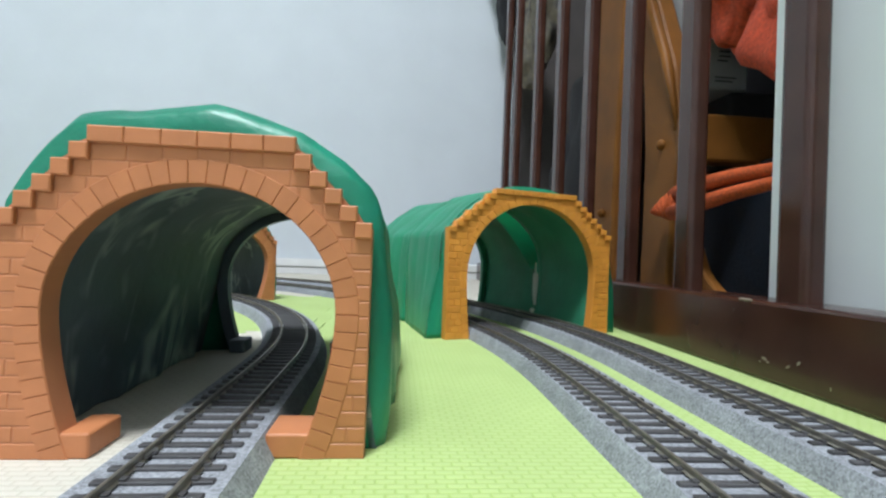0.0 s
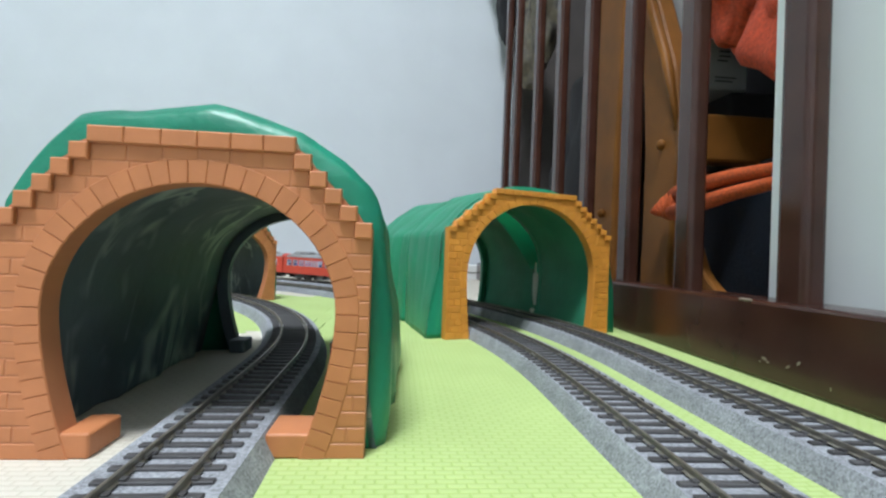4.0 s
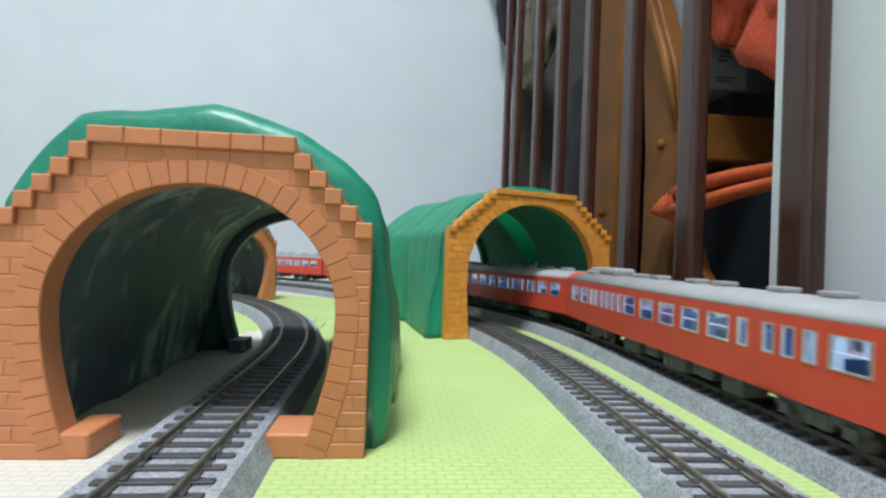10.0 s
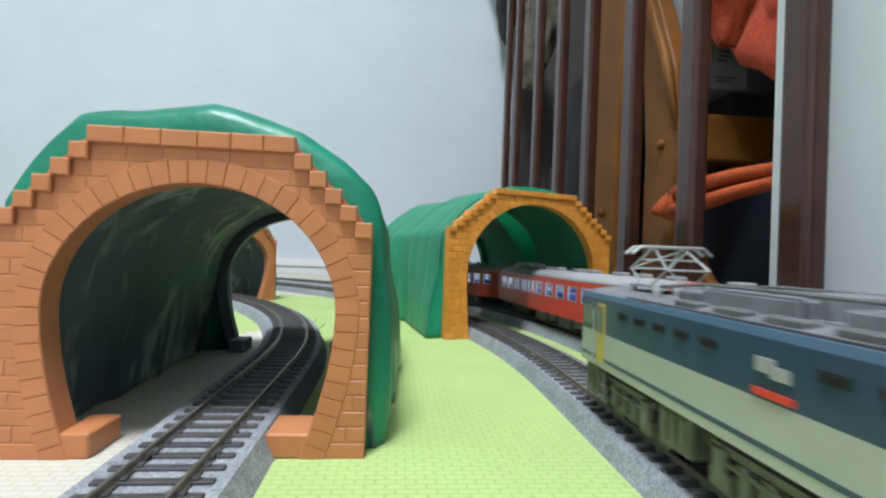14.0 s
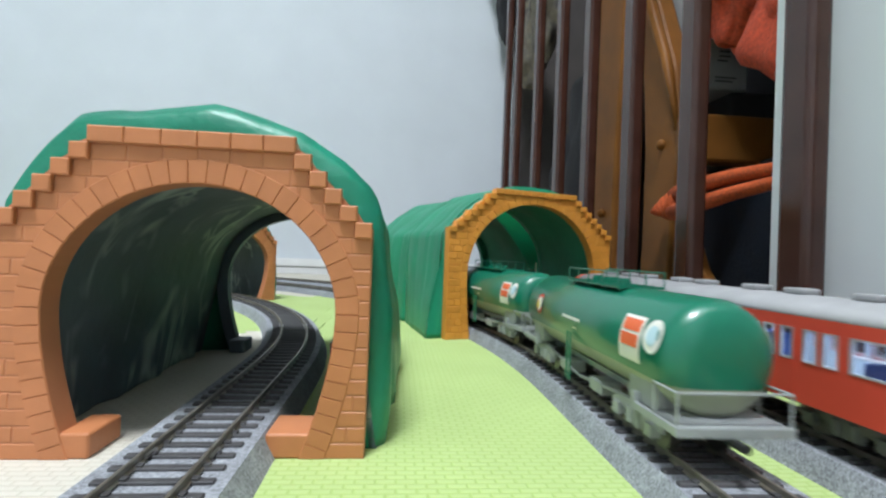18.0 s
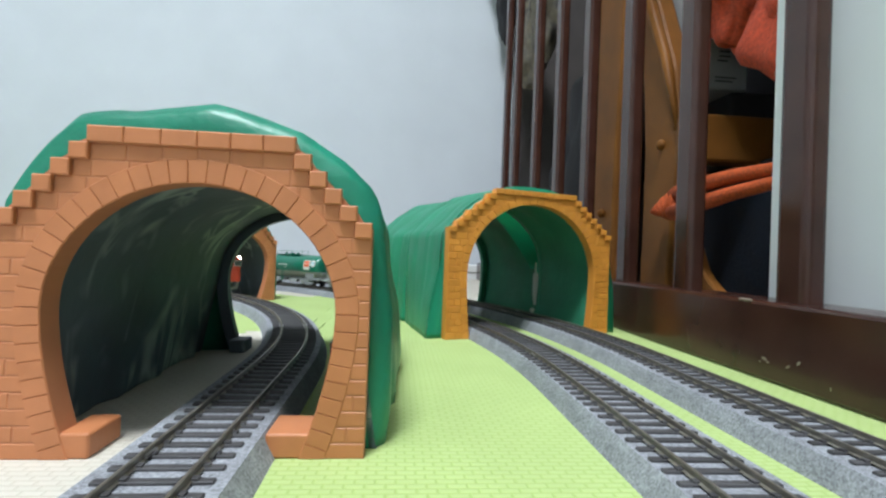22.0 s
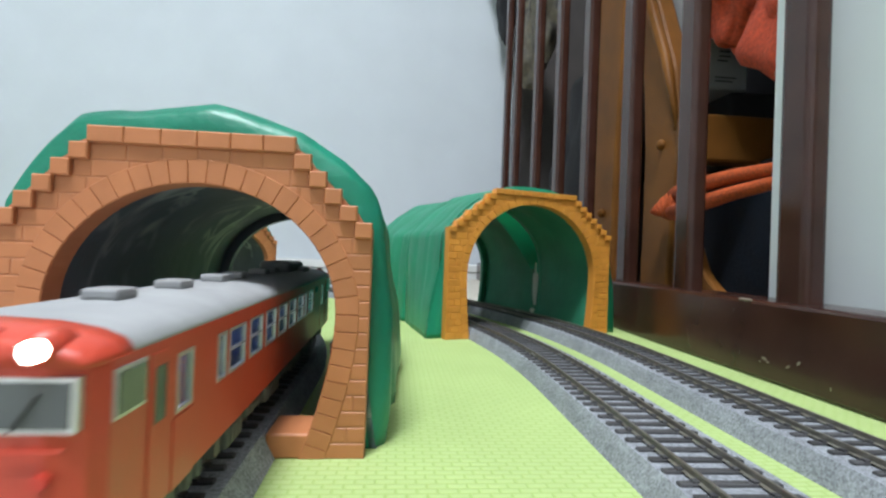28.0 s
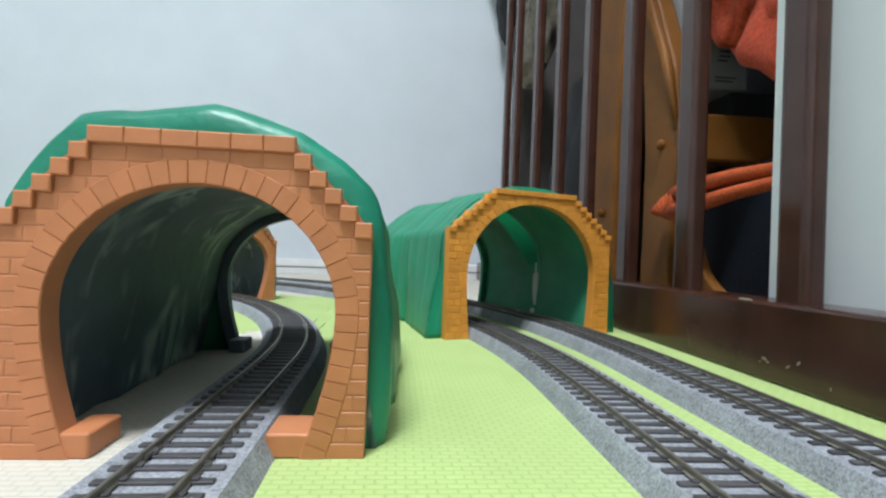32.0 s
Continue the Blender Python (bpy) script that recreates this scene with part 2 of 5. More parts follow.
M = dict(
    wall=mat("white_wallpaper", (0.53, 0.565, 0.60), 0.9, var=0.025, scale=9, bump=0.35, bump_scale=260, spec=0.2, tint=(0.52, 0.555, 0.59), tint_scale=3, tint_amount=0.5),
    ceiling=mat("white_ceiling", (0.8, 0.8, 0.8), 0.9, var=0.03, bump=0.2, bump_scale=150),
    baseboard=mat("white_baseboard", (0.68, 0.68, 0.67), 0.45, var=0.03),
    floor=mat("pale_wood_floor", (0.62, 0.56, 0.46), 0.5, var=0.1, scale=25, tint=(0.5, 0.43, 0.33), tint_scale=6),
    green_foam=foam("green_foam", (0.435, 0.55, 0.222), (0.355, 0.475, 0.150)),
    cream_foam=foam("cream_foam", (0.585, 0.55, 0.475), (0.50, 0.465, 0.385)),
    ballast=ballast_mat(),
    sleeper=mat("black_sleeper_plastic", (0.052, 0.050, 0.052), 0.65, var=0.25, scale=400, rand=0.25),
    rail=mat("brown_rail", (0.215, 0.20, 0.165), 0.38, metal=0.55, var=0.2, scale=200, tint=(0.16, 0.12, 0.075), tint_scale=60),
    nickel=mat("nickel_joint", (0.45, 0.44, 0.42), 0.3, metal=0.9),
    hill=mat("green_tunnel_plastic", (0.006, 0.19, 0.098), 0.42, var=0.12, scale=25, bump=0.2, bump_scale=90, tint=(0.008, 0.25, 0.135), tint_scale=18, tint_amount=0.8, spec=0.4),
    hill_dark=mat("dark_green_tunnel_plastic", (0.006, 0.185, 0.108), 0.40, var=0.2, scale=25, bump=0.3, bump_scale=80, tint=(0.01, 0.23, 0.145), tint_scale=34, tint_amount=0.7, spec=0.45),
    # both linings: shell plastic recoloured for the dim light inside the tunnels
    lining=lining_mat("shaded_tunnel_lining", (0.100, 0.136, 0.160), (0.52, 0.62, 0.58), 1.0),
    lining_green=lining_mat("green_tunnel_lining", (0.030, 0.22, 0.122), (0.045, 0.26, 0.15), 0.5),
    brick_brown=mat("brown_brick_plastic", (0.490, 0.180, 0.071), 0.5, var=0.06, scale=120, rand=0.05, tint=(0.515, 0.20, 0.086), tint_scale=60, bump=0.15, bump_scale=600),
    brick_brown_joint=mat("brown_joint_plastic", (0.465, 0.178, 0.079), 0.55, var=0.06, scale=120),
    brick_ochre=mat("ochre_brick_plastic", (0.66, 0.26, 0.035), 0.5, var=0.06, scale=120, rand=0.07, tint=(0.70, 0.30, 0.05), tint_scale=60, bump=0.15, bump_scale=600),
    brick_ochre_joint=mat("ochre_joint_plastic", (0.645, 0.255, 0.035), 0.55, var=0.06, scale=120),
    fence=mat("dark_brown_stained_wood", (0.046, 0.018, 0.0125), 0.19, var=0.2, scale=30, tint=(0.060, 0.022, 0.014), tint_scale=9, bump=0.04, bump_scale=500, spec=0.48),
    chip=mat("bare_chipped_wood", (0.20, 0.155, 0.115), 0.8, var=0.3, scale=300),
    # brighter, translucent copy of the shell green for the crescent of light
    hill_lit=thin_plastic("lit_green_tunnel_plastic", (0.012, 0.33, 0.19)),
    cab_glass=mat("grey_cab_window", (0.085, 0.095, 0.10), 0.08, var=0.15),
    insulator=mat("grey_insulator", (0.33, 0.33, 0.32), 0.45),
    door=mat("white_panel", (0.64, 0.68, 0.68), 0.4, var=0.02, scale=5),
    closet=mat("shaded_closet_lining", (0.06, 0.052, 0.048), 0.85, var=0.2, scale=12),
    chair=mat("honey_brown_wood", (0.215, 0.084, 0.018), 0.42, var=0.2, scale=18, tint=(0.145, 0.056, 0.012), tint_scale=14, spec=0.15),
    rope=mat("orange_braid", (0.52, 0.086, 0.016), 0.8, var=0.3, scale=350, bump=0.9, bump_scale=420),
    net=mat("orange_red_fabric", (0.46, 0.060, 0.022), 0.9, var=0.3, scale=300, bump=0.9, bump_scale=500),
    black_cloth=mat("black_cloth", (0.014, 0.014, 0.017), 0.9, var=0.3, scale=90, bump=0.6, bump_scale=300),
    blue_cloth=mat("navy_cloth", (0.005, 0.010, 0.020), 0.85, var=0.35, scale=60, bump=0.6, bump_scale=300),
    beige_cloth=mat("beige_printed_cloth", (0.24, 0.205, 0.15), 0.9, var=0.4, scale=35, tint=(0.08, 0.08, 0.085), tint_scale=30, tint_amount=0.9),
    carton=mat("white_carton", (0.30, 0.31, 0.32), 0.7, var=0.06, scale=30),
    board_grey=mat("grey_board_face", (0.20, 0.205, 0.21), 0.6, var=0.06, scale=40),
    print_dark=mat("dark_print", (0.05, 0.05, 0.055), 0.7),
    red_body=mat("vermilion_train_paint", (0.59, 0.066, 0.036), 0.38, var=0.05, scale=80, tint=(0.57, 0.058, 0.030), tint_scale=40, coat=0.1),
    roof_grey=mat("grey_train_roof", (0.295, 0.295, 0.30), 0.6, var=0.08, scale=90, bump=0.1, bump_scale=900),
    skirt_grey=mat("grey_skirt", (0.26, 0.27, 0.27), 0.55, var=0.12, scale=150),
    under_grey=mat("grey_underframe", (0.115, 0.12, 0.118), 0.6, var=0.2, scale=150),
    black=mat("black_plastic", (0.015, 0.015, 0.016), 0.5, var=0.2),
    silver=mat("silver_window_frame", (0.62, 0.63, 0.65), 0.3, metal=0.7, var=0.05),
    glass=mat("clear_window", (0.9, 0.94, 0.96), 0.04, glass=1.0, var=0.0),
    dark_glass=mat("dark_window", (0.06, 0.068, 0.075), 0.08, var=0.1),
    seat=mat("blue_seats", (0.03, 0.06, 0.22), 0.7, var=0.15),
    inside=mat("pale_saloon_lining", (0.46, 0.52, 0.60), 0.7, var=0.05),
    saloon_lamp=mat("saloon_lamp", (0.8, 0.9, 1.0), 0.5, emit=13.0, emit_color=(0.75, 0.86, 1.0)),
    saloon_dim=mat("dim_saloon_lamp", (0.6, 0.7, 0.9), 0.5, emit=6.0, emit_color=(0.6, 0.75, 1.0)),
    inside_dim=mat("blue_grey_saloon_lining", (0.20, 0.27, 0.45), 0.7, var=0.1),
    head_lamp=mat("white_headlamp", (1, 0.95, 0.9), 0.3, emit=26.0, emit_color=(1.0, 0.93, 0.86)),
    blind=mat("lit_destination_blind", (0.9, 0.85, 1), 0.3, emit=16.0, emit_color=(0.86, 0.80, 1.0)),
    lens_off=mat("unlit_lens", (0.5, 0.45, 0.4), 0.15, var=0.1),
    loco_blue=mat("slate_blue_loco_paint", (0.030, 0.058, 0.095), 0.35, var=0.08, scale=60, coat=0.15),
    loco_light=mat("pale_blue_roof_edge", (0.095, 0.16, 0.27), 0.4, var=0.06),
    loco_cream=mat("cream_loco_paint", (0.37, 0.38, 0.325), 0.4, var=0.06, scale=60),
    loco_roof=mat("grey_loco_roof", (0.165, 0.172, 0.18), 0.6, var=0.25, scale=120),
    yellow=mat("yellow_door_paint", (0.46, 0.36, 0.075), 0.45, var=0.08),
    plate_red=mat("red_plate", (0.6, 0.05, 0.03), 0.4),
    bogie=mat("olive_grey_bogie", (0.12, 0.125, 0.10), 0.6, var=0.25, scale=150),
    steel=mat("silver_steel", (0.40, 0.41, 0.40), 0.4, metal=0.5, var=0.12),
    wheel=mat("dark_wheel_steel", (0.1, 0.095, 0.09), 0.35, metal=0.8, var=0.2),
    tank=mat("green_tank_paint", (0.004, 0.15, 0.088), 0.3, var=0.05, scale=40, coat=0.4),
    tank_grey=mat("grey_tank_belly", (0.27, 0.29, 0.22), 0.35, var=0.08, scale=60),
    tank_frame=mat("pale_grey_wagon_frame", (0.34, 0.36, 0.36), 0.45, var=0.15, scale=90, metal=0.2),
    label_white=mat("white_label", (0.8, 0.78, 0.72), 0.5, var=0.03),
    label_orange=mat("orange_label", (0.75, 0.13, 0.04), 0.5, var=0.03),
    label_blue=mat("pale_blue_badge", (0.45, 0.62, 0.68), 0.5, var=0.03),
    label_yellow=mat("yellow_badge", (0.7, 0.55, 0.08), 0.5, var=0.03),
    lamp_shade=mat("lit_lamp_cover", (0.95, 0.97, 1.0), 0.5, emit=5.0, emit_color=(0.93, 0.98, 1.0)),
)


# ---- mesh helpers ----
def part(name, bm, material, parent, label="", smooth=False):
    """Links a bmesh as one mesh object under a thing or a part."""
    me = bpy.data.meshes.new(name)
    bm.to_mesh(me)
    bm.free()
    me.materials.append(material)
    if smooth:
        for f in me.polygons:
            f.use_smooth = True
    ob = new(name, me)
    if parent is not None:
        ob.parent = parent
    if label:
        tagged(ob, label)
    return ob


def share(name, me, parent, m):
    ob = new(name, me)
    ob.parent = parent
    ob.matrix_basis = m
    return ob


def thing(name, m, label, category, group="", kind=""):
    ob = new(name)
    ob.empty_display_size = 0.02
    ob.matrix_basis = m
    return tagged(ob, label, category, group, kind)


def bm_new():
    return bmesh.new()


def box(bm, x0, x1, y0, y1, z0, z1, m=None):
    c = [Vector((x, y, z)) for z in (z0, z1) for y in (y0, y1) for x in (x0, x1)]
    if m is not None:
        c = [m @ v for v in c]
    v = [bm.verts.new(p) for p in c]
    for q in ((0, 2, 3, 1), (4, 5, 7, 6), (0, 1, 5, 4), (2, 6, 7, 3), (0, 4, 6, 2), (1, 3, 7, 5)):
        bm.faces.new([v[i] for i in q])
    return bm


def bevel(bm, w, seg=1):
    bmesh.ops.bevel(bm, geom=list(bm.edges), offset=w, segments=seg, affect="EDGES", profile=0.5)
    return bm


def rbox(x0, x1, y0, y1, z0, z1, w=0.0005, seg=1):
    return bevel(box(bm_new(), x0, x1, y0, y1, z0, z1), w, seg)


def tube(bm, pts, r, n=8, caps=True, squash=None):
    """A round rod along the points; r may be one radius or one for each point."""
    pts = [Vector(p) for p in pts]
    rs = r if isinstance(r, (list, tuple)) else [r] * len(pts)
    rings = []
    up = None
    for i, p in enumerate(pts):
        d = (pts[min(i + 1, len(pts) - 1)] - pts[max(i - 1, 0)]).normalized()
        if up is None:
            up = Vector((0, 0, 1)) if abs(d.z) < 0.9 else Vector((1, 0, 0))
        side = d.cross(up).normalized()
        up = side.cross(d).normalized()
        sx, sy = squash or (1, 1)
        rings.append([bm.verts.new(p + rs[i] * (sx * math.cos(a) * side + sy * math.sin(a) * up)) for a in [2 * math.pi * k / n for k in range(n)]])
    for a, b in zip(rings, rings[1:]):
        for k in range(n):
            bm.faces.new([a[k], a[(k + 1) % n], b[(k + 1) % n], b[k]])
    if caps:
        bm.faces.new(rings[0][::-1])
        bm.faces.new(rings[-1])
    return bm


def prism(bm, outline, d0, d1, axis="y"):
    """A solid from a flat outline in (u, v): axis y gives x = u, z = v; axis z gives x = u, y = v; axis x gives y = u, z = v."""
    def at(u, v, d):
        return {"y": (u, d, v), "z": (u, v, d), "x": (d, u, v)}[axis]
    a = [bm.verts.new(at(u, v, d0)) for u, v in outline]
    b = [bm.verts.new(at(u, v, d1)) for u, v in outline]
    n = len(outline)
    bm.faces.new(a)
    bm.faces.new(b[::-1])
    for i in range(n):
        bm.faces.new([a[i], b[i], b[(i + 1) % n], a[(i + 1) % n]])
    bmesh.ops.recalc_face_normals(bm, faces=list(bm.faces))
    return bm


def loft(bm, sections, closed=True, caps=True):
    """A skin over equal lists of points, section after section."""
    rings = [[bm.verts.new(p) for p in s] for s in sections]
    n = len(rings[0])
    for a, b in zip(rings, rings[1:]):
        for k in range(n if closed else n - 1):
            bm.faces.new([a[k], a[(k + 1) % n], b[(k + 1) % n], b[k]])
    if caps and closed:
        bm.faces.new(rings[0])
        bm.faces.new(rings[-1][::-1])
    bmesh.ops.recalc_face_normals(bm, faces=list(bm.faces))
    return bm


# ---- the room ----
ROOM_X0, ROOM_Y0, ROOM_Y1, ROOM_Z = -2.1, -1.9, 1.342, 2.42
FLOOR_Z = -0.012


def room():
    t = 0.1
    tagged(part("floor", box(bm_new(), ROOM_X0 - t, 0.95, ROOM_Y0 - t, ROOM_Y1 + t, FLOOR_Z - 0.05, FLOOR_Z), M["floor"], None),
           "pale wooden room floor under the foam mats", "floor", kind="structure")
    tagged(part("ceiling", box(bm_new(), ROOM_X0 - t, 0.95, ROOM_Y0 - t, ROOM_Y1 + t, ROOM_Z, ROOM_Z + 0.05), M["ceiling"], None),
           "plain white room ceiling", "ceiling", kind="structure")
    tagged(part("wall_north", box(bm_new(), ROOM_X0, 0.95, ROOM_Y1, ROOM_Y1 + t, FLOOR_Z, ROOM_Z), M["wall"], None),
           "white papered wall behind the railway", "wall", kind="structure")
    tagged(part("wall_south", box(bm_new(), ROOM_X0, 0.95, ROOM_Y0 - t, ROOM_Y0, FLOOR_Z, ROOM_Z), M["wall"], None),
           "plain white papered wall", "wall", kind="structure")
    tagged(part("wall_west", box(bm_new(), ROOM_X0 - t, ROOM_X0, ROOM_Y0 - t, ROOM_Y1 + t, FLOOR_Z, ROOM_Z), M["wall"], None),
           "plain white papered wall", "wall", kind="structure")
    # east side: white panel, then the open closet behind the slats
    tagged(part("wall_east", box(bm_new(), 0.252, 0.285, ROOM_Y0, 0.313, FLOOR_Z, ROOM_Z), M["door"], None),
           "smooth white wall panel beside the closet", "wall", kind="structure")
    # lining colour darkened for shade; the unseen top keeps lamp light out
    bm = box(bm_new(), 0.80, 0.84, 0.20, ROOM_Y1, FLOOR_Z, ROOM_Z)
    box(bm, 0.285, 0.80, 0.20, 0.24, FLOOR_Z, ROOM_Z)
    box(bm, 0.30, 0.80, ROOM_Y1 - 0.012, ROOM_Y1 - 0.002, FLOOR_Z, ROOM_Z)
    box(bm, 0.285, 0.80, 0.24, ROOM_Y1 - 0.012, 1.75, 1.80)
    tagged(part("wall_closet", bm, M["closet"], None), "closet lining darkened for the shade behind the slats", "wall", kind="structure")
    bb = tagged(new("baseboard"), "white two-step baseboard along the wall", "baseboard", kind="structure")
    part("board", rbox(ROOM_X0, 0.27, ROOM_Y1 - 0.009, ROOM_Y1, FLOOR_Z, 0.0165, 0.001), M["baseboard"], bb)
    part("cap", rbox(ROOM_X0, 0.27, ROOM_Y1 - 0.013, ROOM_Y1, 0.0180, 0.0388, 0.002, 2), M["baseboard"], bb)
    lamp = thing("ceiling_lamp", Matrix.Translation(LAMP), "round white ceiling lamp, lit", "lamp")
    bm = bm_new()
    bmesh.ops.create_cone(bm, cap_ends=True, segments=48, radius1=0.25, radius2=0.30, depth=0.07, matrix=Matrix.Translation((0, 0, 0.0)))
    cover = part("cover", bm, M["lamp_shade"], lamp, smooth=True)
    cover.visible_shadow = True
    bm = bm_new()
    bmesh.ops.create_cone(bm, cap_ends=True, segments=40, radius1=0.12, radius2=0.12, depth=0.05, matrix=Matrix.Translation((0, 0, 0.062)))
    part("mount", bm, M["ceiling"], lamp)


# ---- foam mats ----
TILE = 0.305
TEETH = 7


def mat_edge(length, sign):
    """One toothed edge from 0 to length, teeth bulging to sign."""
    pts = [(0.0, 0.0)]
    step = length / TEETH
    for i in range(TEETH):
        a = i * step
        w, d = step * 0.25, 0.011 * sign * (1 if i % 2 == 0 else -1)
        if i in (0, TEETH - 1):
            continue
        pts += [(a + w * 0.9, 0), (a + w * 0.55, d), (a + step - w * 0.55, d), (a + step - w * 0.9, 0)]
    return pts


def foam_mat(x, y, green):
    g = 0.0003
    n = TILE - 2 * g
    o = []
    o += [(u, v) for u, v in mat_edge(n, 1)]
    o += [(n + v, u) for u, v in mat_edge(n, 1)]
    top = [(u, n + v) for u, v in mat_edge(n, 1)]
    o += [(n, n)] + top[:0:-1]
    left = [(v, u) for u, v in mat_edge(n, 1)]
    o += [(0, n)] + left[:0:-1]
    ob = part("foam_mat", prism(bm_new(), o, -0.0118, 0.0, "z"), M["green_foam" if green else "cream_foam"], None)
    ob.location = (x + g, y + g, 0)
    tagged(ob, "lime green foam mat with a woven pressed pattern" if green else "cream foam mat with a woven pressed pattern",
           "foam mat", "interlocking foam mats on the floor")
    return ob


def mats():
    for i in range(-5, 1):
        for j in range(-4, 4):
            x, y = -0.062 + i * TILE, 0.091 + j * TILE
            if y + TILE > 1.34:
                continue
            green = (i == 0 and j <= 1) or (i == -1 and j == 1) or (i < -1 and (i + j) % 2 == 0)
            foam_mat(x, y, green)


# ---- the three loops of track ----
class Loop:
    """An oval: s = 0 where the near straight meets the far curve, s grows away from the camera."""

    def __init__(self, x, y, heading, radius, straight):
        self.a, self.h, self.r, self.l = Vector((x, y)), heading, radius, straight
        self.total = 2 * math.pi * radius + 2 * straight

    def at(self, s, off=0.0):
        """Centre line point (off to the right of the way away from the camera) and its heading."""
        s = s % self.total
        half = math.pi * self.r
        n = Vector((math.cos(self.h), math.sin(self.h)))
        d = Vector((-math.sin(self.h), math.cos(self.h)))
        if s < half:
            a = self.h + s / self.r
            p = self.a - n * self.r + Vector((math.cos(a), math.sin(a))) * (self.r + off)
        elif s < half + self.l:
            a = self.h + math.pi
            p = self.a - n * (2 * self.r + off) - d * (s - half)
        elif s < 2 * half + self.l:
            a = self.h + math.pi + (s - half - self.l) / self.r
            p = self.a - n * self.r - d * self.l + Vector((math.cos(a), math.sin(a))) * (self.r + off)
        else:
            a = self.h + 2 * math.pi
            p = self.a - d * (self.total - s) + n * off
        return p, a


OUTER = Loop(0.1530, 0.268, -0.0138, 0.760, 0.90)
INNER = Loop(0.0906, 0.2306, -0.0138, 0.700, 0.86)
SMALL = Loop(-0.0579, 0.248, 0.013, 0.512, 0.80)
RAIL_TOP, SLEEPER_TOP, BED_TOP = 0.0108, 0.0087, 0.0078
SLEEPER_PITCH = 0.0075

sleeper_bm = bevel(box(bm_new(), -0.0142, 0.0142, -0.0013, 0.0013, BED_TOP - 0.0012, SLEEPER_TOP), 0.0003)
for cx in (-0.00825, 0.00825):
    box(sleeper_bm, cx - 0.0022, cx + 0.0022, -0.0010, 0.0010, SLEEPER_TOP - 0.0003, SLEEPER_TOP + 0.0005)
SLEEPER = bpy.data.meshes.new("sleeper")
sleeper_bm.to_mesh(SLEEPER)
sleeper_bm.free()
SLEEPER.materials.append(M["sleeper"])


def swept(loop, s0, s1, profile, step):
    """Sweeps a closed outline of (off, z) along the loop."""
    n = max(2, int(abs(s1 - s0) / step) + 1)
    secs = []
    for i in range(n):
        s = s0 + (s1 - s0) * i / (n - 1)
        sec = []
        for o, z in profile:
            p, _ = loop.at(s, o)
            sec.append((p.x, p.y, z))
        secs.append(sec)
    return loft(bm_new(), secs)


def track(loop, group, label, near, west=0.0212):
    bed = [(-west, 0.0), (-west + 0.0022, 0.0052), (-west + 0.0036, BED_TOP), (0.0172, BED_TOP), (0.0185, 0.0052), (0.0212, 0.0)]
    count = round(loop.total / 0.23)
    size = loop.total / count
    for k in range(count):
        s0, s1 = k * size - loop.l, (k + 1) * size - loop.l
        root = thing("track_section", Matrix.Identity(4), label, "track", group)
        part("roadbed", swept(loop, s0 + 0.0001, s1 - 0.0001, bed, 0.01), M["ballast"], root)
        for off in (-0.00825, 0.00825):
            prof = [(off - 0.0011, SLEEPER_TOP - 0.0001), (off - 0.0004, SLEEPER_TOP + 0.0004), (off - 0.0005, RAIL_TOP - 0.0006), (off - 0.0005, RAIL_TOP - 0.0001),
                    (off - 0.0003, RAIL_TOP), (off + 0.0003, RAIL_TOP), (off + 0.0005, RAIL_TOP - 0.0001), (off + 0.0005, RAIL_TOP - 0.0006), (off + 0.0004, SLEEPER_TOP + 0.0004), (off + 0.0011, SLEEPER_TOP - 0.0001)]
            rail = part("rail", swept(loop, s0 + 0.0002, s1 - 0.0002, prof, 0.008), M["rail"], root)
            bm = swept(loop, s0 + 0.0002, s0 + 0.006, [(off - 0.0013, SLEEPER_TOP + 0.0002), (off - 0.0013, SLEEPER_TOP + 0.0011), (off + 0.0013, SLEEPER_TOP + 0.0011), (off + 0.0013, SLEEPER_TOP + 0.0002)], 0.003)
            part("rail_joiner", bm, M["nickel"], rail)
        num = int(size / SLEEPER_PITCH)
        close = near[0] <= s0 and s1 <= near[1]
        joined = bm_new()
        for i in range(num):
            p, a = loop.at(s0 + (i + 0.5) * size / num)
            m = Matrix.Translation((p.x, p.y, 0)) @ Matrix.Rotation(a, 4, "Z")
            if close:
                share("sleeper", SLEEPER, root, m)
            else:
                box(joined, -0.0142, 0.0142, -0.0013, 0.0013, BED_TOP - 0.0012, SLEEPER_TOP, m)
        if close:
            joined.free()
        else:
            part("sleepers", joined, M["sleeper"], root)["kind"] = "stuff"


# ---- tunnels ----
def arch_curve(half, crown, spring, foot_half, foot_z, n=40):
    """The inner outline of a portal, from the lower left foot over the crown to the lower right."""
    right = []
    for i in range(8):
        z = foot_z + (spring - foot_z) * i / 8
        f = (spring - z) / (spring - foot_z)
        right.append((half - (half - foot_half) * f ** 1.7, z))
    for i in range(n // 2 + 1):
        a = math.pi / 2 * i / (n // 2)
        right.append((half * math.cos(a), spring + (crown - spring) * math.sin(a)))
    left = [(-x, z) for x, z in right]
    return left[:-1] + right[::-1]


def resample(pts, n):
    d = [0.0]
    for a, b in zip(pts, pts[1:]):
        d.append(d[-1] + math.dist(a, b))
    out = []
    j = 0
    for i in range(n + 1):
        t = d[-1] * i / n
        while j < len(d) - 2 and d[j + 1] < t:
            j += 1
        f = (t - d[j]) / max(d[j + 1] - d[j], 1e-9)
        out.append((pts[j][0] + (pts[j + 1][0] - pts[j][0]) * f, pts[j][1] + (pts[j + 1][1] - pts[j][1]) * f))
    return out


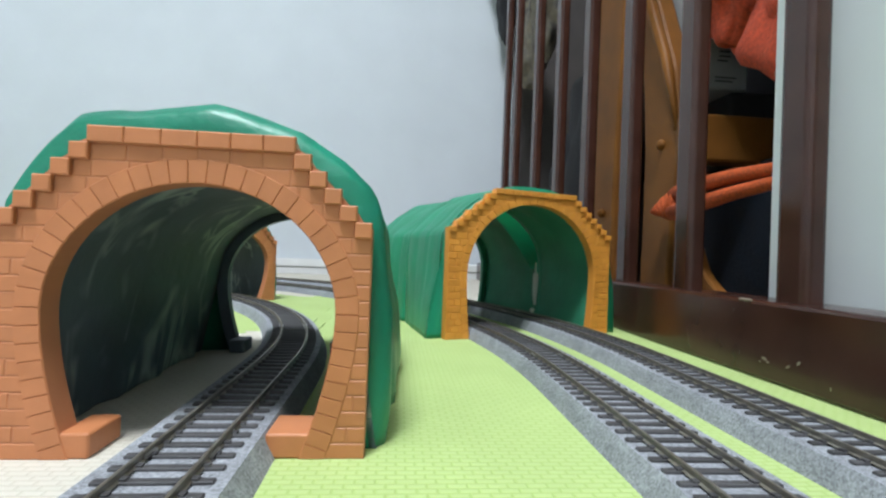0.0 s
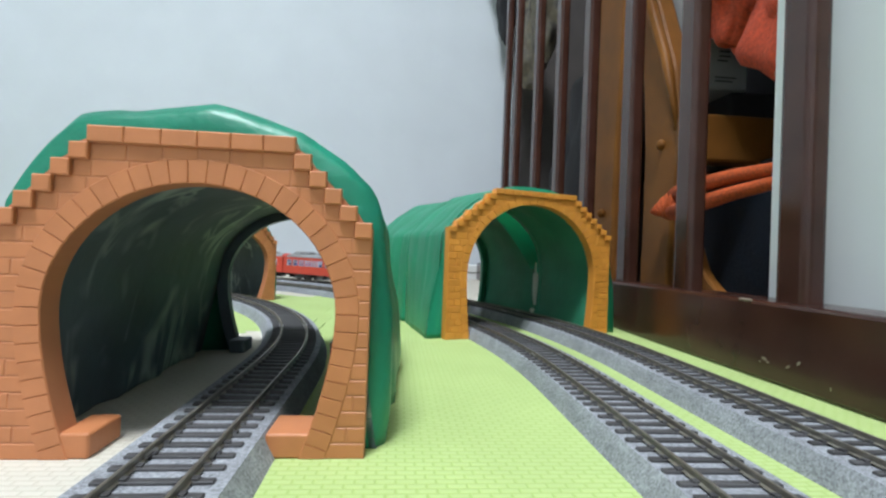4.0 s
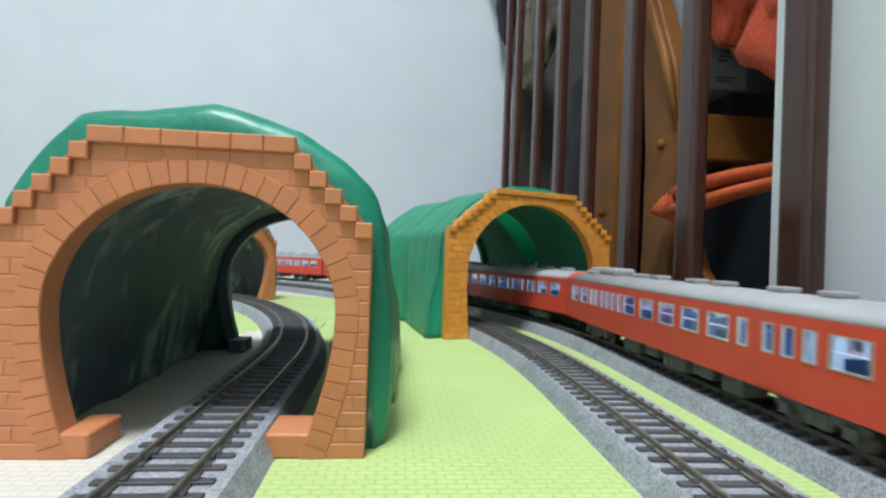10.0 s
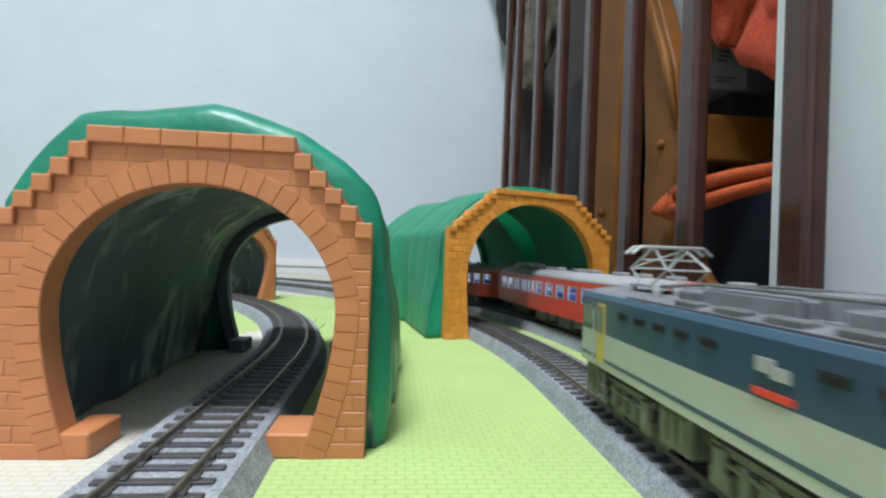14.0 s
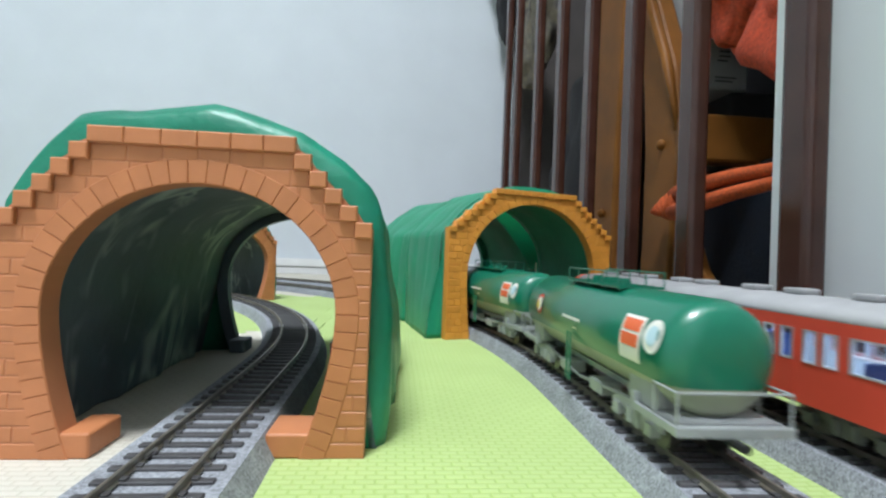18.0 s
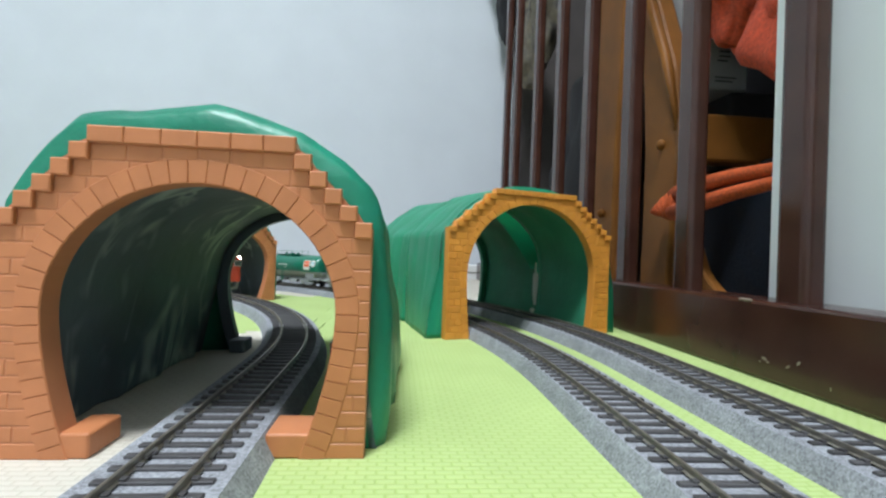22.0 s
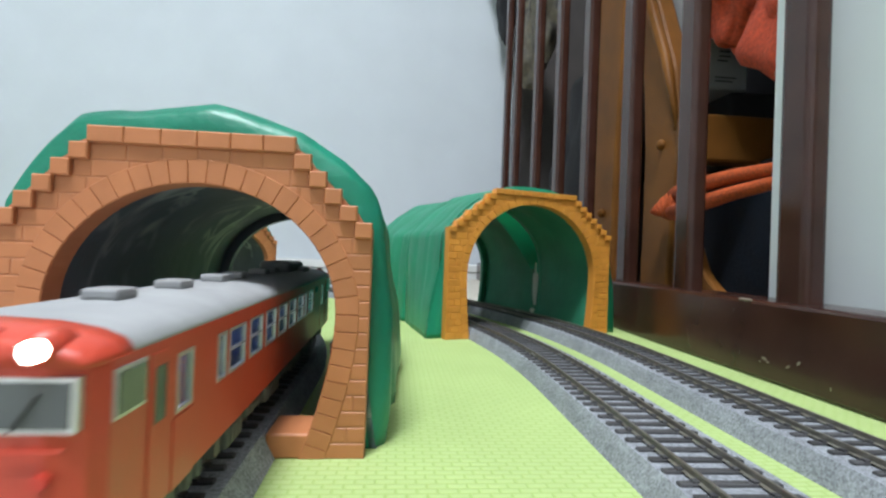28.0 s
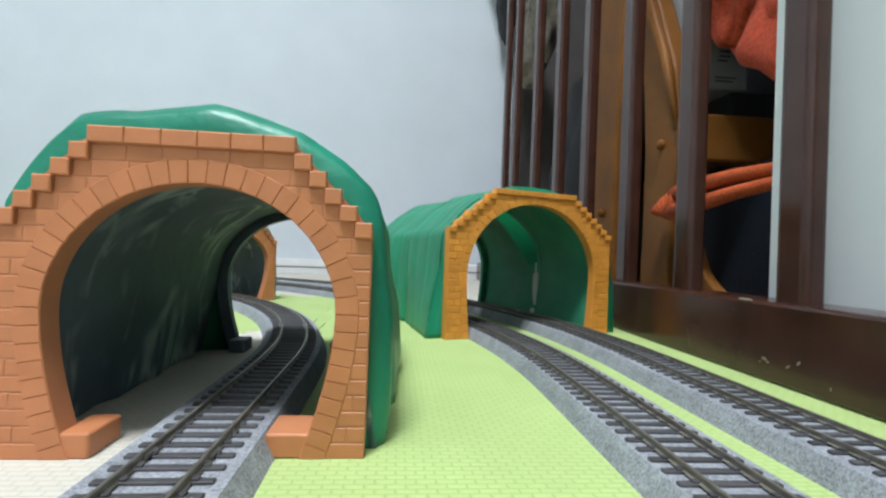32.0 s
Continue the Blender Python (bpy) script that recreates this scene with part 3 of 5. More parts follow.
def offset_curve(pts, w):
    out = []
    for i, p in enumerate(pts):
        a, b = pts[max(i - 1, 0)], pts[min(i + 1, len(pts) - 1)]
        dx, dz = b[0] - a[0], b[1] - a[1]
        l = math.hypot(dx, dz) or 1
        out.append((p[0] - dz / l * w, p[1] + dx / l * w))
    return out


def portal(root, spec, depth, y0, face, brick, joint, feet, back=False):
    """A stepped brick portal whose front lies at y0 and looks to face (-1 or 1)."""
    half, shoulder, top, slab = spec["half"], spec["shoulder"], spec["top"], spec["slab"]
    inner = resample(arch_curve(spec["arch"], spec["crown"], spec["spring"], spec["foot"], 0.0), 64)
    ring = spec["ring"]
    steps = spec["steps"]
    dx, dz = (half - slab) / steps, (top - shoulder) / steps
    outline = [(-half, 0.0), (-half, shoulder)]
    for i in range(steps):
        z = shoulder + dz * (i + 1)
        outline += [(-half + dx * i, z), (-half + dx * (i + 1), z)]
    outline += [(-x, z) for x, z in outline[::-1]]
    shift = spec.get("shift", 0.0)
    outline = [(x + shift, z) for x, z in outline]
    # backing plate as a band between the inner arch and the outer outline
    outer = resample(outline, 64)
    f0, f1 = y0, y0 - face * depth
    rec = f0 - face * spec["deep"]
    bm = bm_new()
    grid = []
    for y in (rec, f1):
        grid.append([[bm.verts.new((x, y, z)) for x, z in c] for c in (inner, outer)])
    for k in range(64):
        for y in (0, 1):
            q = [grid[y][0][k], grid[y][0][k + 1], grid[y][1][k + 1], grid[y][1][k]]
            bm.faces.new(q if y else q[::-1])
        for c in (0, 1):
            bm.faces.new([grid[0][c][k], grid[0][c][k + 1], grid[1][c][k + 1], grid[1][c][k]])
    for k in (0, 64):
        bm.faces.new([grid[0][0][k], grid[0][1][k], grid[1][1][k], grid[1][0][k]])
    bmesh.ops.recalc_face_normals(bm, faces=list(bm.faces))
    body = part("portal", bm, joint, root, spec["label"])
    if back:
        return body
    # arch stones
    stones = spec["stones"]
    rin, rout = resample(inner, stones * 2), None
    rout = offset_curve(rin, ring)
    proud = f0 + face * 0.0003
    for i in range(stones):
        a0, a1, a2 = rin[2 * i], rin[2 * i + 1], rin[2 * i + 2]
        b0, b1, b2 = rout[2 * i], rout[2 * i + 1], rout[2 * i + 2]
        c = Vector((sum(p[0] for p in (a0, a2, b0, b2)) / 4, sum(p[1] for p in (a0, a2, b0, b2)) / 4))
        quad = [(c.x + (p[0] - c.x) * spec["fill"], max(0.0, c.y + (p[1] - c.y) * spec["fill"])) for p in (a0, a1, a2, b2, b1, b0)]
        small = [(c.x + (p[0] - c.x) * (spec["fill"] - 0.075), max(0.0002, c.y + (p[1] - c.y) * (spec["fill"] - 0.075))) for p in (a0, a1, a2, b2, b1, b0)]
        bm = bm_new()
        loft(bm, [[(x, y, z) for x, z in s] for s, y in ((quad, rec - face * 0.0004), (quad, proud - face * 0.0004), (small, proud))])
        part("arch_stone", bm, brick, body)
    # courses of bricks beside the arch
    rows = round(shoulder / spec["row"])
    heights = [shoulder / rows] * rows + [dz] * steps
    rim = offset_curve(inner, ring)
    z = 0.0
    for r, h in enumerate(heights):
        zc = z + h / 2
        lim = half if r < rows else half - dx * (r - rows)
        if r == len(heights) - 1:
            lim = slab + dx
        for side in (-1, 1):
            reach = lim + side * shift
            xs = [abs(x) for x, zz in rim if x * side > 0 and abs(zz - zc) < h * 0.9]
            inn = min(xs) - 0.0008 if xs and zc < max(zz for _, zz in rim) else 0.0
            span = reach - inn
            if span < 0.0012:
                continue
            slab_row = r == len(heights) - 1
            step_row = r >= rows and not slab_row
            body_span = span - dx * 1.12 if step_row else span
            n = max(1, round(body_span / spec["brick"]))
            w = body_span / n
            bond = 0.5 * w if r % 2 and not slab_row else 0.0
            if n == 1 and body_span < spec["brick"] * 0.8:
                bond = 0.0
            cuts = [0.0] + [min(body_span, w * (i + 1) - bond) for i in range(n)] + ([body_span] if bond else [])
            pieces = [(u, v, 0.0016 if slab_row else 0.0) for u, v in zip(cuts, cuts[1:])]
            if step_row:
                pieces.append((body_span, span, 0.0016))
            for u, v, out in pieces:
                if v - u < 0.0012:
                    continue
                p = f0 + face * out
                x0, x1 = side * (inn + u), side * (inn + v)
                gap = spec["gap"]
                x0, x1 = min(x0, x1) + gap, max(x0, x1) - gap
                bm = bm_new()
                e = 0.00035
                lo = (x0, x1, z + gap, z + h - gap)
                secs = []
                for y, g in ((rec - face * 0.0004, 0), (p - face * e, 0), (p, e)):
                    secs.append([(lo[0] + g, y, lo[2] + g), (lo[1] - g, y, lo[2] + g), (lo[1] - g, y, lo[3] - g), (lo[0] + g, y, lo[3] - g)])
                loft(bm, secs)
                part("brick", bm, brick, body)
        z += h
    if feet:
        for side in (-1, 1):
            a, b = sorted((side * (spec["foot"] + 0.004), side * (0.0280 if side < 0 else 0.0232)))
            ya, yb = sorted((f0 - face * 0.0001, f1 - face * 0.010))
            part("clip_foot", rbox(a, b, ya, yb, 0.0, 0.0078, 0.0009, 3), brick, body)
    return body


def crescent(x, z):
    """How far the opening between two wide shells is cut back at the upper right, shaped as the crescent of light
    there.
    """
    a = math.atan2(z - 0.046, x + 0.004)
    return 0.031 * max(0.0, math.sin(2 * a)) ** 0.8 if 0 < a < math.pi / 2 else 0.0


def hill(root, spec, y0, y1, seed, material, lining, flare=0.006, d0=0.006, d1=0.006, rough=1.0, lumps=0.0, cut=0.0, west=None):
    """A moulded rock shell between y0 and y1, open below, with its inner lining. d0, d1: how far the lining stands outside the arch at each end. west: how far the west flank swells at the front and how fast it draws in."""
    rnd = random.Random(seed)
    prof = [(-x, z) for x, z in spec.get("shell_west", spec["shell"])[::-1]][:-1] + spec["shell"]
    m, n = 72, 44
    outer_p = resample(prof, m)
    arch = resample(arch_curve(spec["arch"], spec["crown"], spec["spring"], spec["foot"], 0.0), m)
    o = Vector((rnd.uniform(0, 9), rnd.uniform(0, 9), rnd.uniform(0, 9)))

    def skin(rows_a, rows_b, bm):
        for a, b in zip(rows_a, rows_a[1:]):
            for k in range(m):
                bm.faces.new([a[k], b[k], b[k + 1], a[k + 1]])
        for a, b in zip(rows_b, rows_b[1:]):
            for k in range(m):
                bm.faces.new([a[k], a[k + 1], b[k + 1], b[k]])
        for a, b in ((rows_a[0], rows_b[0]), (rows_b[-1], rows_a[-1])):
            for k in range(m):
                bm.faces.new([a[k], a[k + 1], b[k + 1], b[k]])
        for k in (0, m):
            for j in range(n):
                bm.faces.new([rows_a[j][k], rows_b[j][k], rows_b[j + 1][k], rows_a[j + 1][k]])
        bmesh.ops.recalc_face_normals(bm, faces=list(bm.faces))
        return bm

    bo, bi = bm_new(), bm_new()
    ra, rb, rc, rd = [], [], [], []
    for j in range(n + 1):
        t = j / n
        y = y0 + (y1 - y0) * t
        if j in (1, n - 1):
            y = y0 + 0.0045 if j == 1 else y1 - 0.0045
        ease = min(1.0, 0.35 + t * 7, 0.35 + (1 - t) * 7)
        a, b = [], []
        for k in range(m + 1):
            x, z = outer_p[k]
            amp = noise.noise(Vector((x * 26, y * 26, z * 11)) + o) * 0.0030 * rough + noise.noise(Vector((x * 70, y * 70, z * 20)) + o) * 0.0010 * rough
            crease = abs(noise.noise(Vector((x * 30, y * 30, z * 6)) + o * 2))
            amp -= 0.0022 * rough * max(0.0, 0.25 - crease) / 0.25
            low = math.exp(-((z - 0.026) / 0.022) ** 2)
            push = 1 + (amp + low * flare * (0.5 + noise.noise(Vector((y * 40, x * 12, 3)) + o))) * ease / 0.055
            if lumps and x > 0:
                # two rounded lobes at the foot, the rear one further out, with a cleft between
                push = 1 + (push - 1) * (0.35 + 0.65 * min(1.0, z / 0.085))
                rise = max(0.0, 1 - z / 0.062)
                lobe = abs(math.sin(math.pi * (y - 0.0045) / 0.0455)) ** 0.5 - 1.0
                out = 0.070 * min(1.0, max(0.0, (y - 0.048) / 0.010)) * max(0.0, 1 - z / 0.045) ** 0.7
                push += lumps * (0.060 * lobe * rise + out)
            if west and x < 0:
                push += (west[0] - west[1] * t) * max(west[2], 1 - z / 0.055)
            rim = min(j, n - j)
            if rim == 0:
                push *= spec["rim"]
            lift = spec["rim"] if rim == 0 else 1.0
            yk = y + cut * crescent(x, z) * (1 - t)
            a.append(bo.verts.new((x * push, yk, max(0.0, z * lift * (1 + amp * ease / 0.09)))))
            if rim == 0:
                q = offset_curve(arch, 0.0065)[k]
                b.append(bo.verts.new((q[0], yk, max(0.0, q[1]))))
            else:
                b.append(bo.verts.new((x * 0.965, yk, max(0.0, z * 0.97))))
        ra.append(a)
        rb.append(b)
        d = d0 + (d1 - d0) * t
        near_c, far_c = offset_curve(arch, d), offset_curve(arch, d + 0.0012)
        if spec["drop"]:
            wide = spec["arch"] + d
            near_c = [(math.copysign(wide + spec["drop"] * (1 - z / spec["spring"]), x), z) if z < spec["spring"] else (x, z) for x, z in near_c]
            far_c = [(x * 1.02, z) for x, z in near_c]
        c, e = [], []
        for k in range(m + 1):
            x, z = near_c[k]
            wob = noise.noise(Vector((x * 40, y * 32, z * 14)) + o) * 0.0014 * ease
            low = max(0.0, 1 - z / 0.022) * ease * spec["drop"] / 0.0075
            wob += low * (noise.noise(Vector((y * 75, x * 9, 1.7)) + o) * 0.0035 - 0.0012)
            yk = y + cut * crescent(x, z) * (1 - t)
            c.append(bi.verts.new((x * (1 + wob / 0.05), yk, max(0.0, z * (1 + wob / 0.08)))))
            x, z = far_c[k]
            e.append(bi.verts.new((x * 1.01, yk, max(0.0, z * 1.01))))
        rc.append(c)
        rd.append(e)
    part("rock_lining", skin(rd, rc, bi), lining, root, "inner lining in tunnel-shade colour with pale flow marks", smooth=True)
    return part("rock_shell", skin(ra, rb, bo), material, root, "glossy moulded rock shell", smooth=True)


NARROW = dict(half=0.0550, shift=-0.0012, shoulder=0.0695, top=0.1003, slab=0.0256, steps=6, arch=0.0432, crown=0.0844, spring=0.0445, foot=0.0335, ring=0.0076, stones=43,
              row=0.005, brick=0.0103, deep=0.0002, gap=0.00008, fill=0.985, rim=0.96, drop=0.0075, label="stepped brick portal of moulded plastic",
              shell=[(0.0, 0.1130), (0.012, 0.1105), (0.028, 0.1055), (0.0440, 0.0948), (0.0532, 0.0855), (0.0574, 0.0765), (0.0588, 0.058), (0.0612, 0.044), (0.0618, 0.026), (0.0622, 0.010), (0.0612, 0.0)],
              shell_west=[(0.0, 0.1130), (0.013, 0.1108), (0.030, 0.1092), (0.0430, 0.1068), (0.0505, 0.0985), (0.0570, 0.0895), (0.0622, 0.0805), (0.0650, 0.062), (0.0640, 0.03), (0.064, 0.0)])
WIDE = dict(half=0.0785, shoulder=0.083, top=0.1200, slab=0.0338, steps=8, arch=0.0618, crown=0.1092, spring=0.050, foot=0.0580, ring=0.0062, stones=44,
            row=0.0052, brick=0.0085, deep=0.0006, gap=0.00022, fill=0.965, rim=0.992, drop=0.0, label="stepped ochre brick portal of moulded plastic",
            shell=[(0.0, 0.1258), (0.018, 0.1248), (0.036, 0.1205), (0.056, 0.1060), (0.072, 0.0905), (0.0800, 0.083), (0.0855, 0.066), (0.0905, 0.04), (0.0930, 0.0)],
            shell_west=[(0.0, 0.1258), (0.018, 0.1248), (0.036, 0.1205), (0.056, 0.1060), (0.072, 0.0905), (0.0795, 0.083), (0.081, 0.060), (0.0815, 0.03), (0.0825, 0.0)])


def tunnels():
    # near tunnel over the small loop
    t = thing("toy_tunnel", pose(-0.062, 0.157, 0, 0, 0, 0.5), "green plastic rock tunnel with brown brick portals over one track", "tunnel", "toy tunnels")
    portal(t, NARROW, 0.0085, 0.0, -1, M["brick_brown"], M["brick_brown_joint"], True)
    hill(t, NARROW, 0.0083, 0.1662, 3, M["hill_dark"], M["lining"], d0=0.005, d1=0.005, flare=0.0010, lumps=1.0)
    # rear portal takes the shade-toned lining colour instead of brown
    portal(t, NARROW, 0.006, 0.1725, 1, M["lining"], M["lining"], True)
    # wide tunnel over both outer tracks, in two shells with a gap between them
    t = thing("toy_tunnel", pose(0.0396 + 0.952 * 0.0775, 0.3751 + 0.3056 * 0.0775, 0, 0, 0, 17.8), "wide green plastic tunnel with an ochre brick portal over two tracks", "tunnel", "toy tunnels")
    portal(t, WIDE, 0.008, 0.0, -1, M["brick_ochre"], M["brick_ochre_joint"], False)
    hill(t, WIDE, 0.0078, 0.095, 11, M["hill"], M["lining_green"], flare=0.0015, rough=0.25, west=(0.11, 0.15, 0.0))
    t = thing("toy_tunnel", pose(0.0396 + 0.952 * 0.0775, 0.3751 + 0.3056 * 0.0775, 0, 0, 0, 17.8) @ pose(0.0148, 0.1096, 0, 0, 0, 6.0),
              "wide green plastic tunnel shell closing up behind another over two tracks", "tunnel", "toy tunnels")
    hill(t, WIDE, 0.0, 0.102, 17, M["hill"], M["lining_green"], flare=0.0015, rough=0.25, cut=1.0, west=(0.13, 0.0, 0.8))
    portal(t, WIDE, 0.006, 0.107, 1, M["lining_green"], M["lining_green"], False, back=True)
    # added green strip across the wedge between the two shells, brightened as lit lining
    ring_pts = resample(arch_curve(WIDE["arch"], WIDE["crown"], WIDE["spring"], WIDE["foot"], 0.0), 72)
    half_ring = [(q, w) for q, w in zip(offset_curve(ring_pts, 0.0048), offset_curve(ring_pts, 0.0058)) if q[0] > -0.020 and q[1] > 0.050]
    bm = bm_new()
    secs = []
    for i, (q, w) in enumerate(half_ring):
        u = i / (len(half_ring) - 1)
        gap = 0.0070 + (q[0] + 0.081) * 0.105
        front = -gap + 0.001
        back = crescent(q[0], q[1]) + 0.003
        secs.append([(q[0], front, q[1]), (q[0], back, q[1]), (w[0], back, w[1]), (w[0], front, w[1])])
    loft(bm, secs)
    part("joining_lip", bm, M["hill_lit"], t, "added bright green strip standing in for lit lining", smooth=False)
    # white sliver added where brightness shows through the gap between the shells
    bm = bm_new()
    secs = []
    for z, w in ((0.0130, 0.0012), (0.020, 0.0030), (0.030, 0.0040), (0.048, 0.0036), (0.0485, 0.0010), (0.060, 0.0006)):
        x = 0.0645
        secs.append([(x, 0.0006 - w, z), (x, 0.0006 + w, z), (x + 0.001, 0.0006 + w, z), (x + 0.001, 0.0006 - w, z)])
    loft(bm, secs)
    part("pale_clip", bm, M["label_white"], t, "added white sliver standing in for the bright gap")
    # stubs stand in for peg holes; the low white one for a bright dot
    for y, z, rr in ((-0.016, 0.073, 0.0020), (0.010, 0.074, 0.0024), (0.003, 0.0070, 0.0024)):
        bm = bm_new()
        tube(bm, [(0.0672, y, z), (0.0625 if z < 0.02 else 0.0645, y, z)], rr, 14)
        part("peg_boss", bm, M["label_white" if z < 0.02 else "lining_green"], t)
    # far tunnel over the small loop
    p, a = SMALL.at(0.512 * 0.735, 0.007)
    t = thing("toy_tunnel", Matrix.Translation((p.x, p.y, 0)) @ Matrix.Rotation(a + 0.02, 4, "Z"), "green plastic rock tunnel with brown brick portal on far curve", "tunnel", "toy tunnels")
    portal(t, dict(NARROW, deep=0.0007, gap=0.0003), 0.0085, 0.0, -1, M["brick_brown"], M["brick_brown_joint"], False)
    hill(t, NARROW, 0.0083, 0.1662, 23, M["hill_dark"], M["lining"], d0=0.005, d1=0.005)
    # rear end again in the shade-toned lining colour
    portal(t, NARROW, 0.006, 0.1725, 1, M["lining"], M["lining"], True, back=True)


# ---- the slatted fence and what stands behind it ----
FENCE_X = 0.2111


def fence():
    t = thing("slatted_fence", Matrix.Identity(4), "dark brown stained wooden slatted fence with chipped bottom rail", "fence")
    part("bottom_rail", rbox(FENCE_X, FENCE_X + 0.036, -0.75, 1.30, 0.0, 0.0455, 0.0022, 2), M["fence"], t)
    part("top_rail", rbox(FENCE_X, FENCE_X + 0.036, -0.75, 1.30, 0.80, 0.84, 0.003, 2), M["fence"], t)
    slat = box(bm_new(), -0.0070, 0.0070, -0.0115, 0.0115, 0.0, 0.7552)
    upright = [e for e in slat.edges if abs(e.verts[0].co.z - e.verts[1].co.z) > 0.1]
    bmesh.ops.bevel(slat, geom=upright, offset=0.0042, segments=4, affect="EDGES", profile=0.5)
    first = part("slat", slat, M["fence"], t)
    ys = [0.2625, 0.3715, 0.4765, 0.590, 0.704, 0.828, 0.981, 1.075, 0.15, 0.04, -0.07, -0.18, -0.29, -0.40, -0.51, -0.62]
    first.location = (FENCE_X + 0.019, ys[0], 0.0453)
    for y in ys[1:]:
        share("slat", first.data, t, Matrix.Translation((FENCE_X + 0.019, y, 0.0453)))
    for y, z, w in ((0.2643, 0.0128, 0.0022), (0.2616, 0.0114, 0.0014), (0.2470, 0.0119, 0.0018), (0.2400, 0.0153, 0.0018), (0.2673, 0.0105, 0.001), (0.2205, 0.0072, 0.001)):
        bm = bm_new()
        bmesh.ops.create_icosphere(bm, subdivisions=1, radius=w * 0.8, matrix=Matrix.Translation((FENCE_X, y, z)) @ Matrix.Rotation(0.6 + y * 40, 4, "X") @ Matrix.Diagonal((0.12, 0.6, 1.3, 1)))
        part("chip", bm, M["chip"], t)
    bm = bm_new()
    bmesh.ops.create_icosphere(bm, subdivisions=2, radius=0.004, matrix=Matrix.Translation((FENCE_X + 0.0004, 0.2813, 0.0449)) @ Matrix.Diagonal((0.3, 1.6, 0.28, 1)))
    part("chip", bm, M["chip"], t)


def closet_things():
    # curved wooden chair standing in the closet
    c = thing("wooden_chair", Matrix.Identity(4), "honey brown wooden high chair with curved side boards", "chair")

    def board(name, rows, x0, x1):
        """An upright board whose two edges follow rows of (z, y0, y1)."""
        bm = bm_new()
        loft(bm, [[(x0, a, z), (x1, a, z), (x1, b, z), (x0, b, z)] for z, a, b in rows])
        bevel(bm, 0.004, 2)
        return part(name, bm, M["chair"], c, smooth=False)

    board("side_board", [(FLOOR_Z, 0.515, 0.578), (0.05, 0.512, 0.574), (0.12, 0.506, 0.572), (0.20, 0.494, 0.572), (0.28, 0.512, 0.580), (0.38, 0.556, 0.600), (0.50, 0.60, 0.645), (0.70, 0.64, 0.69)], 0.293, 0.315)
    board("side_board", [(FLOOR_Z, 0.660, 0.775), (0.06, 0.660, 0.772), (0.14, 0.662, 0.765), (0.22, 0.660, 0.748), (0.32, 0.652, 0.738), (0.45, 0.645, 0.735), (0.70, 0.64, 0.73)], 0.296, 0.318)
    part("armrest", tube(bm_new(), [(0.290, 0.4967, 0.207), (0.289, 0.508, 0.25), (0.288, 0.5218, 0.295), (0.287, 0.560, 0.378), (0.286, 0.605, 0.47)], [0.002, 0.004, 0.006, 0.007, 0.007], 12), M["chair"], c, smooth=True)
    part("stretcher", rbox(0.275, 0.79, 0.452, 0.474, 0.1655, 0.2125, 0.003, 2), M["chair"], c)
    foot = [(0.4800, FLOOR_Z), (0.3972, FLOOR_Z), (0.4004, 0.0278), (0.4056, 0.0390), (0.4152, 0.0442), (0.4259, 0.0517), (0.4354, 0.0612), (0.4423, 0.0735), (0.4503, 0.0915), (0.4588, 0.1181), (0.4800, 0.1287)]
    part("foot_block", bevel(prism(bm_new(), foot, 0.282, 0.2925, "x"), 0.0015), M["chair"], c)
    for y, z in ((0.5313, 0.1983), (0.692, 0.1334)):
        bm = bm_new()
        bmesh.ops.create_uvsphere(bm, u_segments=14, v_segments=8, radius=0.0062, matrix=Matrix.Translation((0.2925, y, z)))
        part("screw_cap", bm, M["chair"], c, smooth=True)
    # orange cord looped over the chair
    r = thing("orange_cord", Matrix.Identity(4), "thick braided orange cord looped behind the slats", "cord")
    part("strand", tube(bm_new(), [(0.279, 0.478, 0.1345), (0.279, 0.4257, 0.1397), (0.279, 0.385, 0.1405), (0.279, 0.345, 0.139), (0.279, 0.32, 0.1365)], [0.0078, 0.0072, 0.0060, 0.0052, 0.0050], 14), M["rope"], r, smooth=True)
    part("strand", tube(bm_new(), [(0.277, 0.478, 0.1170), (0.277, 0.4257, 0.1220), (0.277, 0.385, 0.1260), (0.277, 0.345, 0.128), (0.277, 0.32, 0.128)], [0.0078, 0.0072, 0.0060, 0.0052, 0.0050], 14), M["rope"], r, smooth=True)
    bm = bm_new()
    for i in range(9):
        u = i / 8
        y, z, h = 0.5085 - 0.037 * u, 0.1215 + 0.0045 * u, 0.0030 + 0.0135 * u ** 0.85
        bead = [(0.278 + 0.0052 * math.cos(a), y + 0.0026 * math.sin(2 * a + i), z + h * math.sin(a)) for a in [2 * math.pi * k / 12 for k in range(13)]]
        tube(bm, bead, 0.0026, 6, caps=False)
    tube(bm, [(0.278, 0.5095, 0.1214), (0.278, 0.490, 0.1238), (0.278, 0.471, 0.1262)], [0.0022, 0.0085, 0.0150], 12, squash=(0.36, 1.0))
    part("loop_end", bm, M["rope"], r, "whipped orange end of the folded cord", smooth=True)
    # orange red bag hanging
    bm = bm_new()
    bmesh.ops.create_icosphere(bm, subdivisions=5, radius=0.075)
    for v in bm.verts:
        d = v.co.normalized()
        v.co *= 1 + 0.28 * noise.noise(d * 2.3) + 0.12 * noise.noise(d * 6)
        v.co.x *= 0.5
        if v.co.z < 0:
            v.co.y *= 1 + v.co.z * 6
            v.co.z *= 1.1
    b = part("fabric_bag", bm, M["net"], None, smooth=True)
    b.location = (0.315, 0.425, 0.345)
    tagged(b, "crumpled orange red fabric bag hanging in the closet", "bag")
